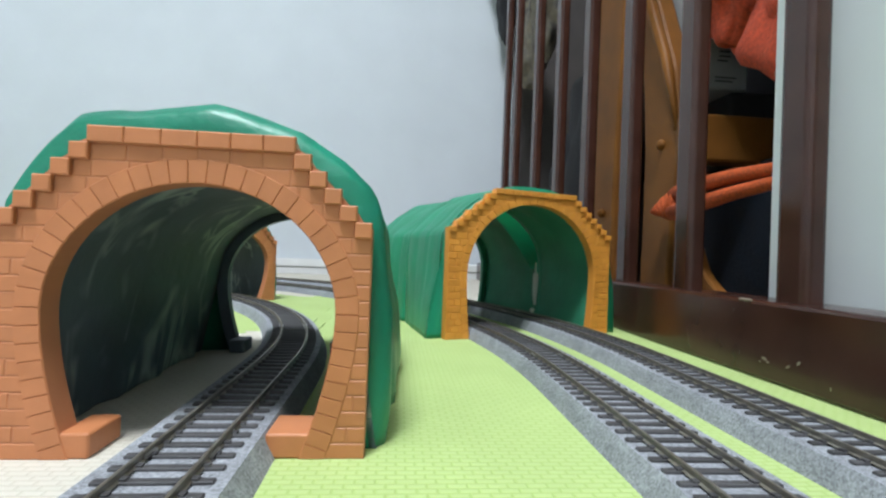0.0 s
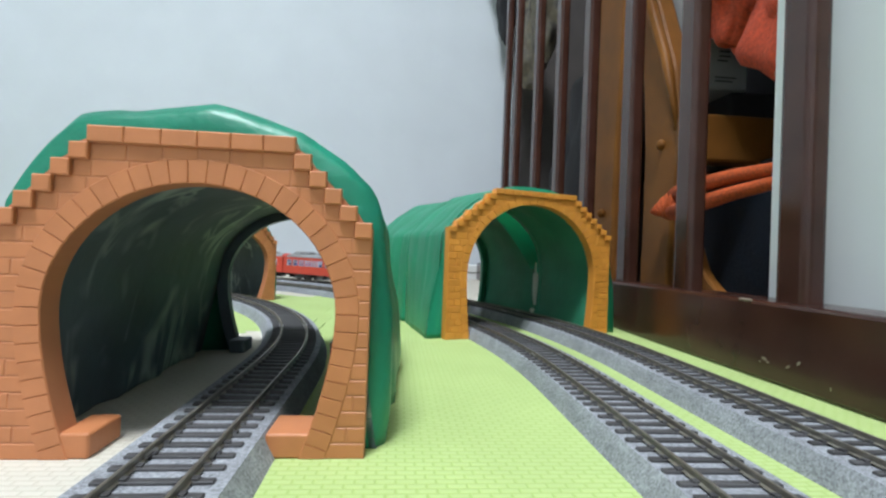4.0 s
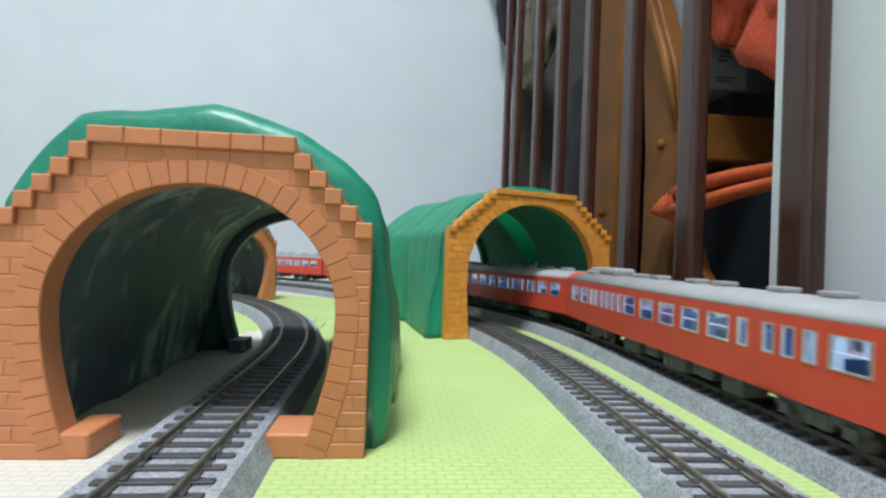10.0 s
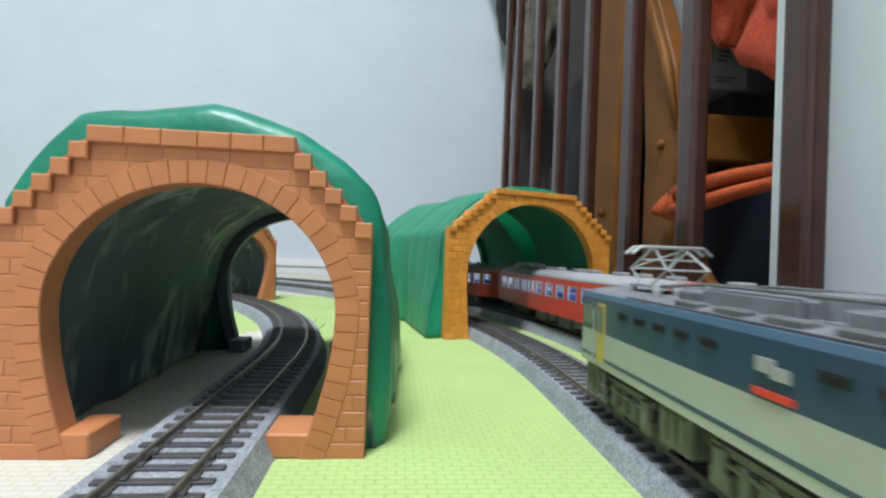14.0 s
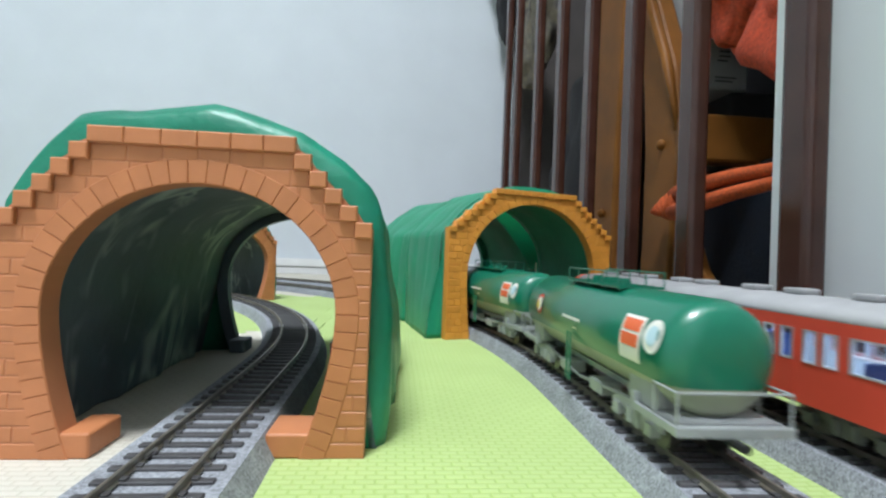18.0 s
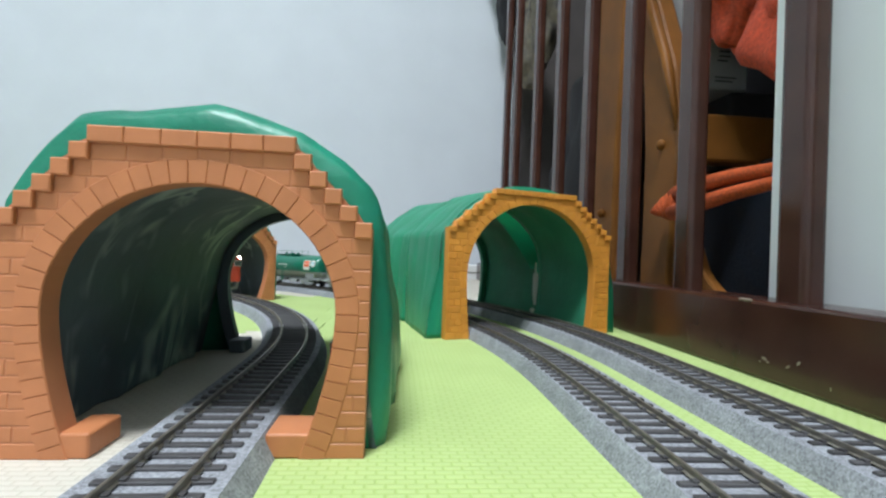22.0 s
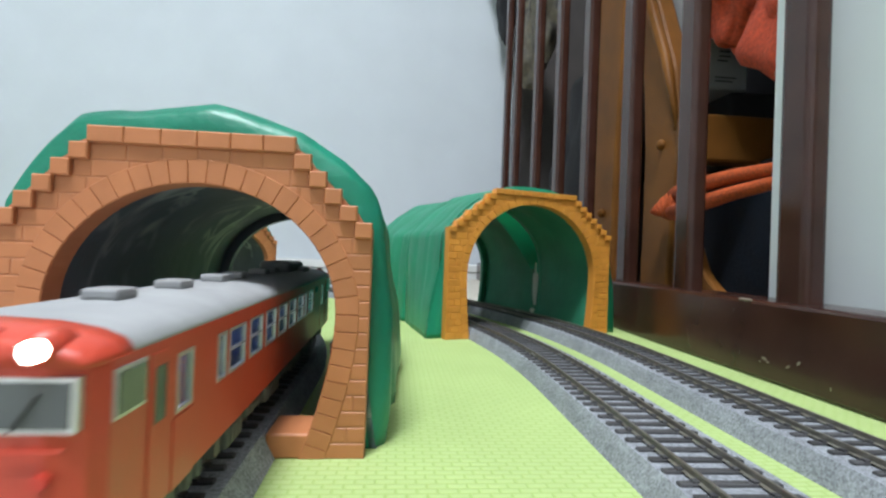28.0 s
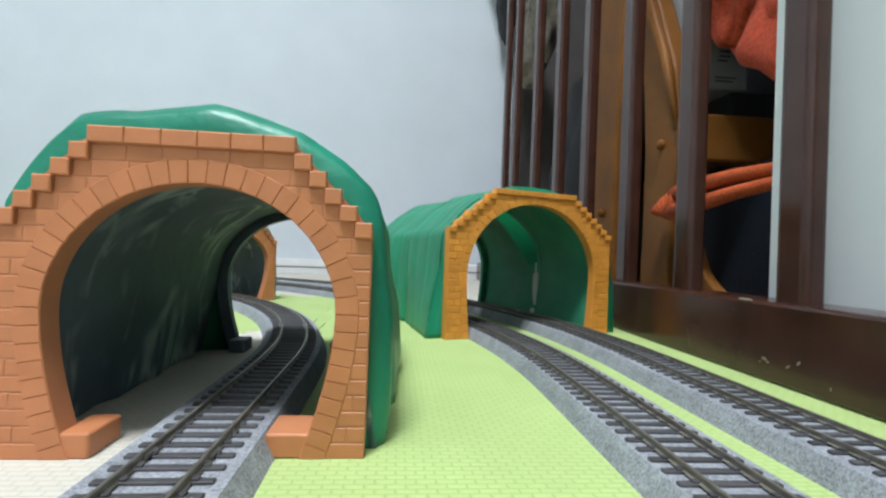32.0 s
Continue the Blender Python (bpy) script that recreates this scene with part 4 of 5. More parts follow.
    bm = bm_new()
    loft(bm, [[(-0.036 + 0.006 * math.sin(u * 5), y - 0.028, z - 0.013) for u, (y, z) in enumerate(row)] for row in
              (((-0.040, -0.055), (-0.020, -0.078), (-0.009, -0.092), (-0.004, -0.088), (-0.014, -0.070), (-0.034, -0.048)),
               ((-0.055, -0.062), (-0.045, -0.095), (-0.036, -0.112), (-0.030, -0.108), (-0.036, -0.088), (-0.046, -0.055)),
               ((-0.080, -0.070), (-0.075, -0.110), (-0.068, -0.130), (-0.060, -0.126), (-0.062, -0.100), (-0.070, -0.062)))])
    bmesh.ops.subdivide_edges(bm, edges=list(bm.edges), cuts=2, use_grid_fill=True, smooth=0.6)
    part("flap", bm, M["net"], b, "folded flap", smooth=True)
    # carton with label bars
    k = thing("carton", pose(0.3165, 0.50, 0.2545), "white printed carton standing on a dark box in the closet", "box")
    part("body", rbox(0.0, 0.0534, 0.0, 0.11, 0.0, 0.150, 0.0015), M["carton"], k)
    for z, u, w, h in ((0.0475, 0.016, 0.020, 0.0040), (0.0400, 0.020, 0.012, 0.0016), (0.0350, 0.020, 0.013, 0.0016), (0.0300, 0.018, 0.012, 0.0016), (0.0120, 0.016, 0.024, 0.0014), (0.0080, 0.016, 0.020, 0.0014)):
        part("print_bar", box(bm_new(), u, u + w, -0.0010, -0.0003, z, z + h), M["print_dark"], k)
    s = thing("storage_box", pose(0.40, 0.50, 0), "dark storage box at the bottom of the closet", "box")
    part("body", rbox(-0.045, 0.25, -0.16, 0.16, FLOOR_Z, 0.155, 0.006, 2), M["blue_cloth"], s)
    part("lid", rbox(-0.05, 0.255, -0.165, 0.165, 0.155, 0.17, 0.004, 2), M["black_cloth"], s)
    part("tray", rbox(-0.048, 0.2, 0.0, 0.15, 0.171, 0.2540, 0.004, 2), M["black_cloth"], s)
    g = thing("grey_board", pose(0.262, 1.1145, FLOOR_Z), "flat grey board standing on edge in the closet", "board")
    part("panel", rbox(0.0, 0.010, 0.0, 0.0720, 0.0, 0.3714, 0.001), M["board_grey"], g)
    part("edge_strip", rbox(-0.0012, -0.0002, 0.0, 0.006, 0.0, 0.3694, 0.0003), M["carton"], g)
    # dark clothes and bags further in
    for x, y, z, r0, sx, sz, key, lab in ((0.42, 1.02, 0.17, 0.17, 0.6, 1.1, "black_cloth", "black cloth bag slumped in the closet"),
                                          (0.36, 0.86, 0.22, 0.12, 0.5, 1.9, "black_cloth", "dark hanging garment in the closet"),
                                          (0.47, 0.80, 0.34, 0.20, 0.5, 2.0, "black_cloth", "dark coat hanging in the closet"),
                                          (0.315, 1.19, 0.60, 0.075, 0.5, 1.5, "beige_cloth", "beige and grey printed cloth bundle"),
                                          (0.322, 1.12, 0.62, 0.062, 0.5, 1.5, "beige_cloth", "beige and grey printed cloth bundle"),
                                          (0.262, 1.27, 0.74, 0.05, 0.5, 2.2, "black_cloth", "black padded bag on top of the pile")):
        bm = bm_new()
        bmesh.ops.create_icosphere(bm, subdivisions=4, radius=r0)
        o = Vector((x * 9, y * 7, z * 5))
        for v in bm.verts:
            d = v.co.normalized()
            v.co *= 1 + 0.25 * noise.noise(d * 2 + o) + 0.1 * noise.noise(d * 5 + o)
            v.co.x *= sx
            v.co.z *= sz
        ob = part("cloth_bag", bm, M[key], None, smooth=True)
        ob.location = (x, y, max(z, FLOOR_Z + 0.0))
        tagged(ob, lab, "bag" if "bag" in lab else "clothes")


# ---- rolling stock ----
CAR_L = 0.2755
CAR_PITCH = 0.2825
BOGIE_AT = 0.089
SOLO_L = 0.241
SOLO_BOGIE_AT = 0.074


def wheelset(bm, y, r=0.0054):
    for sx in (-1, 1):
        bmesh.ops.create_cone(bm, cap_ends=True, segments=20, radius1=r, radius2=r, depth=0.0026, matrix=Matrix.Translation((sx * 0.0084, y, r)) @ Matrix.Rotation(math.pi / 2, 4, "Y"))
        bmesh.ops.create_cone(bm, cap_ends=True, segments=20, radius1=r + 0.0006, radius2=r + 0.0006, depth=0.0006, matrix=Matrix.Translation((sx * 0.0072, y, r)) @ Matrix.Rotation(math.pi / 2, 4, "Y"))
    tube(bm, [(-0.008, y, r), (0.008, y, r)], 0.0011, 8)


def make_bogie(root, y, base, key, rad=0.0054):
    """A bogie: empty-like frame mesh that turns, with wheel sets and side frames under it."""
    bm = box(bm_new(), -0.009, 0.009, -base * 0.35, base * 0.35, rad * 0.9, rad * 1.7)
    b = part("bogie", bm, M[key], root)
    b.location = (0, y, 0)
    for wy in (-base / 2, base / 2):
        bm = bm_new()
        wheelset(bm, wy, rad)
        part("wheel_set", bm, M["wheel"], b, smooth=False)
    for sx in (-1, 1):
        bm = bm_new()
        h = base / 2 + 0.005
        o = [(-h, rad * 1.05), (-h * 0.72, rad * 1.35), (-h * 0.35, rad * 1.1), (-h * 0.28, rad * 0.55), (h * 0.28, rad * 0.55), (h * 0.35, rad * 1.1), (h * 0.72, rad * 1.35), (h, rad * 1.05),
             (h, rad * 1.5), (h * 0.6, rad * 1.85), (-h * 0.6, rad * 1.85), (-h, rad * 1.5)]
        x = sorted((sx * 0.0112, sx * 0.0128))
        prism(bm, o, x[0], x[1], "x")
        for wy in (-base / 2, base / 2):
            box(bm, *sorted((sx * 0.0110, sx * 0.0142)), wy - 0.0021, wy + 0.0021, rad * 0.65, rad * 1.35)
        for wy in (-0.003, 0.003):
            tube(bm, [(sx * 0.0128, wy, rad * 0.6), (sx * 0.0128, wy, rad * 1.5)], 0.0013, 8)
        box(bm, *sorted((sx * 0.0108, sx * 0.0120)), -base * 0.12, base * 0.12, rad * 1.5, rad * 2.0)
        part("side_frame", bm, M[key], b)
    return b


def cab_front(t, e, lit, L, zb, door, corner):
    """The cab end at y = e times half the length L: windows, lamps, blind, door, skirt."""
    hw = 0.0181
    for sx in (-1, 1):
        bm = bm_new()
        o = [(sx * 0.0056, 0.0306), (sx * 0.0163, 0.0306), (sx * 0.0163, 0.0376), (sx * 0.0056, 0.0376)]
        prism(bm, o, e * (L - 0.001), e * (L + 0.0003))
        fr = part("cab_window_frame", bm, M["silver"], t)
        o = [(sx * 0.0062, 0.0312), (sx * 0.0156, 0.0312), (sx * 0.0156, 0.0370), (sx * 0.0062, 0.0370)]
        part("pane", prism(bm_new(), o, e * (L - 0.0005), e * (L + 0.0005)), M["cab_glass"], fr)
        part("wiper", tube(bm_new(), [(sx * 0.009, e * (L + 0.0008), 0.0310), (sx * 0.0120, e * (L + 0.0008), 0.0355)], 0.0002, 5), M["black"], fr)
        bm = bm_new()
        tube(bm, [(sx * 0.0118, e * (L - 0.004), 0.0412), (sx * 0.0118, e * (L + 0.0012), 0.0411)], 0.0022, 18)
        case = part("headlamp_case", bm, M["red_body"], t, smooth=True)
        bm = bm_new()
        tube(bm, [(sx * 0.0118, e * (L + 0.0011), 0.0411), (sx * 0.0118, e * (L + 0.0016), 0.0411)], 0.0015, 18)
        part("headlamp", bm, M["head_lamp" if lit else "lens_off"], case, "glowing white headlamp" if lit else "unlit headlamp")
        bm = bm_new()
        tube(bm, [(sx * 0.0125, e * (L - 0.001), 0.0247), (sx * 0.0125, e * (L + 0.0007), 0.0247)], 0.0010, 12)
        part("tail_lamp", bm, M["plate_red"], t)
        bm = bm_new()
        tube(bm, [(sx * 0.0080, e * (L), 0.0285), (sx * 0.0080, e * (L + 0.0008), 0.0285), (sx * 0.0150, e * (L + 0.0004), 0.0285)], 0.0002, 6)
        tube(bm, [(sx * 0.0095, e * (L), 0.0158), (sx * 0.0095, e * (L + 0.001), 0.0155), (sx * 0.0150, e * (L + 0.0006), 0.0155)], 0.0003, 6)
        part("handrail", bm, M["red_body"], t)
    part("end_door", rbox(-0.0042, 0.0042, *sorted((e * (L - 0.0005), e * (L + 0.0004))), zb + 0.0008, 0.0386, 0.0002), M["red_body"], t, "gangway door in the cab front")
    part("end_door_window", box(bm_new(), -0.0024, 0.0024, *sorted((e * (L + 0.0002), e * (L + 0.0007))), 0.0300, 0.0366), M["dark_glass"], t)
    bl = part("blind_case", rbox(-0.0056, 0.0056, *sorted((e * (L - 0.003), e * (L + 0.0008))), 0.0388, 0.0434, 0.0004), M["red_body"], t)
    part("destination_blind", box(bm_new(), -0.0040, 0.0040, *sorted((e * (L + 0.0006), e * (L + 0.0011))), 0.0397, 0.0426), M["blind" if lit else "dark_glass"], bl, "lit white destination blind" if lit else "dark destination blind")
    y0, y1 = sorted((e * (L - 0.0042), e * (L - 0.0026)))
    bm = prism(bm_new(), [(-0.0152, zb), (-0.0145, 0.0046), (-0.0128, 0.0030), (0.0128, 0.0030), (0.0145, 0.0046), (0.0152, zb), (0.0122, zb), (0.0116, 0.0058), (-0.0116, 0.0058), (-0.0122, zb)], y0, y1)
    for sx in (-1, 1):
        box(bm, *sorted((sx * 0.0044, sx * 0.0066)), y0 + 0.0001, y1 - 0.0001, 0.0057, zb + 0.0002)
    part("skirt", bm, M["skirt_grey"], t, "grey snow plough skirt with two openings")
    for sx in (-1, 1):
        x0, x1 = sorted((sx * hw, sx * (hw + 0.0003)))
        part("cab_door", rbox(x0, x1, *sorted((e * (door - 0.003), e * (door + 0.0032))), zb + 0.001, 0.0375, 0.0001), M["red_body"], t)
        x0, x1 = sorted((sx * hw, sx * (hw + 0.0005)))
        part("cab_door_window", box(bm_new(), x0, x1, *sorted((e * (door - 0.0018), e * (door + 0.0018))), 0.0262, 0.0352), M["cab_glass"], t)
        x0, x1 = sorted((sx * (hw - 0.001), sx * (hw + 0.0004)))
        rim = part("corner_window_frame", box(bm_new(), x0, x1, *sorted((e * corner[0], e * corner[1])), 0.0306, 0.0376), M["silver"], t)
        x0, x1 = sorted((sx * (hw - 0.001), sx * (hw + 0.0006)))
        part("pane", box(bm_new(), x0, x1, *sorted((e * (corner[0] + 0.0006), e * (corner[1] - 0.0006))), 0.0312, 0.0370), M["cab_glass"], rim, "wrap-round corner window")


def rail_car(lit, both=False, cooled=True):
    """One diesel car, cab at +y, rail level at z = 0."""
    t = thing("railcar", Matrix.Identity(4), "vermilion diesel railcar model with grey roof and lit saloon", "train car", "railcars")
    L, hw = (SOLO_L if both else CAR_L) / 2, 0.0181
    zb, w0, w1, eave = (0.0120, 0.0252, 0.0355, 0.0390) if both else (0.0107, 0.0242, 0.0347, 0.0388)
    wide, narrow = 0.0136, 0.0054
    wins = [(0.1052, 0.0138), (0.0910, narrow), (0.0820, narrow), (0.0730, narrow), (0.0598, narrow)] + [(0.0450 - 0.0197 * i, wide) for i in range(5)]
    wins += [(-0.0462, narrow), (-0.0548, narrow), (-0.0630, narrow), (-0.0710, narrow), (-0.0808, narrow), (-0.0882, narrow), (-0.1015, 0.0130), (-0.1195, 0.0130)]
    leaves = ((0.0776, 0.0864), (0.0686, 0.0774), (-0.0669, -0.0590), (-0.0750, -0.0671))
    if both:
        wins = [(0.0924, 0.0066), (0.0726, narrow)] + [(0.0613 - 0.0169 * i, 0.0124) for i in range(6)] + [(-0.0354, narrow), (-0.0490, 0.0120), (-0.0862, 0.0066)]
        leaves = ((0.0880, 0.0968), (-0.0906, -0.0816))
    tail = 0.004 if both else 0.0
    bm = bm_new()
    th = 0.0008
    for sx in (-1, 1):
        xo, xi = sx * hw, sx * (hw - th)
        a, b = min(xo, xi), max(xo, xi)
        box(bm, a, b, -L + tail, L - 0.004, zb, w0)
        box(bm, a, b, -L + tail, L - 0.004, w1, eave)
        edge = L - 0.004
        for c, w in wins:
            box(bm, a, b, c + w / 2, edge, w0, w1)
            edge = c - w / 2
        box(bm, a, b, -L + tail, edge, w0, w1)
    if not both:
        box(bm, -hw, hw, -L, -L + 0.001, zb, 0.0405)
    # cab end in plan: flat middle, raked corners
    plan = [(-hw, L - 0.0042), (-0.0168, L - 0.0014), (-0.0125, L), (0.0125, L), (0.0168, L - 0.0014), (hw, L - 0.0042)]
    inner = [(x * 0.94, y - 0.001) for x, y in plan]
    for e in ((1, -1) if both else (1,)):
        prism(bm, [(x, e * y) for x, y in plan + inner[::-1]], zb, 0.0390, "z")
    part("body", bm, M["red_body"], t, "vermilion painted body")
    # roof
    def roof_sec(y, sc=1.0, drop=0.0):
        pr = [(-hw, eave - 0.0004), (-0.0179, 0.0400), (-0.0167, 0.0418), (-0.0135, 0.0434), (-0.008, 0.0446), (0, 0.0451), (0.008, 0.0446), (0.0135, 0.0434), (0.0167, 0.0418), (0.0179, 0.0400), (hw, eave - 0.0004)]
        low = 0.78 if both else 1.0
        return [(x * sc, y, eave + (z - eave) * low * (1 - drop)) for x, z in pr]
    tail_roof = 0.010 if cooled else 0.002
    part("roof", loft(bm_new(), [roof_sec(-L + tail_roof), roof_sec(L - 0.010)]), M["roof_grey"], t, "matt grey roof", smooth=True)
    for e in (1, -1) if cooled else (1,):
        part("cab_hood" if e > 0 or both else "end_hood", loft(bm_new(), [roof_sec(e * (L - 0.0098)), roof_sec(e * (L - 0.0060), 0.998, 0.03), roof_sec(e * (L - 0.0028), 0.99, 0.10), roof_sec(e * (L - 0.0008), 0.965, 0.22), roof_sec(e * (L + 0.0004), 0.92, 0.38)]),
             M["red_body"], t, "vermilion hood at the roof end", smooth=True)
    if not cooled:
        part("end_hood", loft(bm_new(), [roof_sec(-L + 0.0019), roof_sec(-L + 0.0008, 0.985, 0.10), roof_sec(-L - 0.0004, 0.94, 0.30)]), M["red_body"], t, "narrow vermilion rim at the roof end", smooth=True)
    # windows
    for sx in (-1, 1):
        for c, w in wins:
            bm = bm_new()
            f = 0.0005
            x0, x1 = sorted((sx * (hw - 0.0007), sx * (hw + 0.00025)))
            box(bm, x0, x1, c - w / 2 - f * 0.3, c - w / 2 + f, w0 - f * 0.3, w1 + f * 0.3)
            box(bm, x0, x1, c + w / 2 - f, c + w / 2 + f * 0.3, w0 - f * 0.3, w1 + f * 0.3)
            box(bm, x0, x1, c - w / 2 + f, c + w / 2 - f, w0 - f * 0.3, w0 + f)
            box(bm, x0, x1, c - w / 2 + f, c + w / 2 - f, w1 - f, w1 + f * 0.3)
            if w > 0.008:
                zm = w0 + (w1 - w0) * 0.52
                box(bm, x0, x1, c - w / 2 + f, c + w / 2 - f, zm - 0.0002, zm + 0.0002)
            fr = part("window_frame", bm, M["silver"], t)
            gx = sorted((sx * (hw - 0.0005), sx * (hw - 0.0003)))
            pane = part("pane", box(bm_new(), gx[0], gx[1], c - w / 2 + f * 0.8, c + w / 2 - f * 0.8, w0 + f * 0.8, w1 - f * 0.8), M["glass"], fr)
            pane.visible_shadow = False
        # cab door and saloon doors, as shallow raised leaves
        for y0, y1 in leaves:
            bm = bm_new()
            x0, x1 = sorted((sx * hw, sx * (hw + 0.0002)))
            box(bm, x0, x1, y0, y1, 0.0118, w0 - 0.0008)
            part("door", bm, M["red_body"], t)
    door, corner = (0.1026, (0.1075, 0.1160)) if both else (0.1249, (0.1305, 0.1335))
    cab_front(t, 1, lit, L, zb, door, corner)
    if both:
        cab_front(t, -1, False, L, zb, door, corner)
        for sx in (-1, 1):
            part("vent_plate", box(bm_new(), *sorted((sx * hw, sx * (hw + 0.0004))), -0.0690, -0.0610, 0.0335, 0.0360), M["under_grey"], t)
    # skirt, coupler, gangway at the plain end
    for e in (-1, 1):
        bm = bm_new()
        tube(bm, [(0, e * (L - 0.012), 0.0082), (0, e * (L + 0.0015), 0.0082)], 0.0013, 8)
        box(bm, -0.0022, 0.0022, *sorted((e * (L + 0.0008), e * (L + 0.0034))), 0.0058, 0.0106)
        part("coupler", bm, M["black"], t)
        # black blocks added under the car end to hold the dark shade there
        bm = box(bm_new(), -0.0118, 0.0118, *sorted((e * (L - 0.0125), e * (L - 0.0110))), 0.0030, 0.0090)
        box(bm, -0.0055, 0.0055, *sorted((e * (L - 0.0300), e * (L - 0.0126))), 0.0022, 0.0088)
        part("pilot_plate", bm, M["black"], t)
    if not both:
        part("gangway", rbox(-0.0062, 0.0062, -L - 0.0028, -L, 0.0115, 0.0360, 0.0006), M["black"], t)
    # roof gear
    vents = (0.0835, 0.0545, 0.0247, 0.0057, -0.0265, -0.0446, -0.1000) if both else (0.1120, 0.0820, 0.0580, 0.0228, 0.0017, -0.0328, -0.0560)
    if not cooled:
        vents += (-0.0850, -0.1120)
    vw, vl = (0.0034, 0.0040) if both else (0.0040, 0.0044)
    crown = 0.0437 if both else 0.0451
    for y in vents:
        bm = rbox(-vw, vw, y - vl, y + vl, crown - 0.0001, crown + 0.0021, 0.0006, 2)
        box(bm, -vw * 0.86, vw * 0.86, y - vl * 0.86, y + vl * 0.86, crown - 0.0015, crown)
        part("roof_vent", bm, M["roof_grey"], t)
    if cooled:
        mid, run = (-0.0715, 0.0175) if both else (-0.0985, 0.0215)
        unit = part("cooling_unit", rbox(-0.0075, 0.0075, mid - run, mid + run, crown - 0.0011, crown + 0.0045, 0.0022, 3), M["roof_grey"], t, "long grey cooling unit on the roof")
        for sx in (-1, 1):
            part("louvre_box", rbox(*sorted((sx * 0.0072, sx * 0.0108)), mid - run * 0.9, mid - run * 0.1, crown - 0.0026, crown + 0.0018, 0.0007, 2), M["roof_grey"], unit)
    # underfloor
    part("chassis", box(bm_new(), -0.0125, 0.0125, -L + 0.004, L - 0.008, 0.0085, zb + 0.0004), M["black"], t)
    for y, l, w, z in ((0.050, 0.006, 0.0150, 0.0028), (0.030, 0.007, 0.0146, 0.0045), (0.008, 0.009, 0.0152, 0.0030), (-0.014, 0.006, 0.0146, 0.0048), (-0.036, 0.009, 0.0150, 0.0032)):
        for sx in (-1, 1):
            bm = bevel(box(bm_new(), *sorted((sx * w, sx * 0.003)), y - l, y + l, z, zb - 0.0006), 0.0005)
            for q in range(3):
                box(bm, *sorted((sx * (w + 0.0004), sx * (w - 0.001))), y - l * 0.8 + q * l * 0.55, y - l * 0.8 + q * l * 0.55 + l * 0.4, z + 0.001, 0.008)
            part("equipment_box", bm, M["under_grey"], t)
    # saloon
    bm = box(bm_new(), -0.0168, 0.0168, -L + 0.002, L - 0.018, 0.0150, 0.0160)
    box(bm, -0.0168, 0.0168, L - 0.019, L - 0.018, 0.0160, 0.0385)
    box(bm, -0.0168, 0.0168, -L + 0.002, -L + 0.003, 0.0160, 0.0385)
    box(bm, -0.0168, 0.0168, -L + 0.003, L - 0.019, 0.0380, 0.0385)
    for sx in (-1, 1):
        box(bm, *sorted((sx * 0.0165, sx * 0.0170)), -L + 0.003, L - 0.019, 0.0160, w0 - 0.0004)
        box(bm, *sorted((sx * 0.0165, sx * 0.0170)), -L + 0.003, L - 0.019, w1 + 0.0003, 0.0380)
        edge = L - 0.019
        for c, w in wins:
            if c + w / 2 < edge and c - w / 2 > -L + 0.003:
                box(bm, *sorted((sx * 0.0165, sx * 0.0170)), c + w / 2 + 0.0003, edge, w0 - 0.0004, w1 + 0.0003)
                edge = c - w / 2 - 0.0003
        box(bm, *sorted((sx * 0.0165, sx * 0.0170)), -L + 0.003, edge, w0 - 0.0004, w1 + 0.0003)
    part("saloon_lining", bm, M["inside_dim" if both else "inside"], t)
    for c, w in wins:
        if w > 0.008:
            for sx in (-1, 1):
                for o in (-0.0036, 0.0036):
                    bm = rbox(*sorted((sx * 0.0045, sx * 0.0160)), c + o - 0.0008, c + o + 0.0008, 0.0160, 0.0280, 0.0004)
                    box(bm, *sorted((sx * 0.0045, sx * 0.0160)), c + min(o, o * 0.3), c + max(o, o * 0.3), 0.0160, 0.0205)
                    part("seat", bm, M["seat"], t)
    part("saloon_lamp", box(bm_new(), -0.0022, 0.0022, -L + 0.012, L - 0.026, 0.0372, 0.0379), M["saloon_dim" if both else "saloon_lamp"], t, "bluish white lamp strip")
    at = SOLO_BOGIE_AT if both else BOGIE_AT
    make_bogie(t, at, 0.026, "under_grey")
    make_bogie(t, -at, 0.026, "under_grey")
    return t


LOCO_L, TANK_L = 0.204, 0.1685


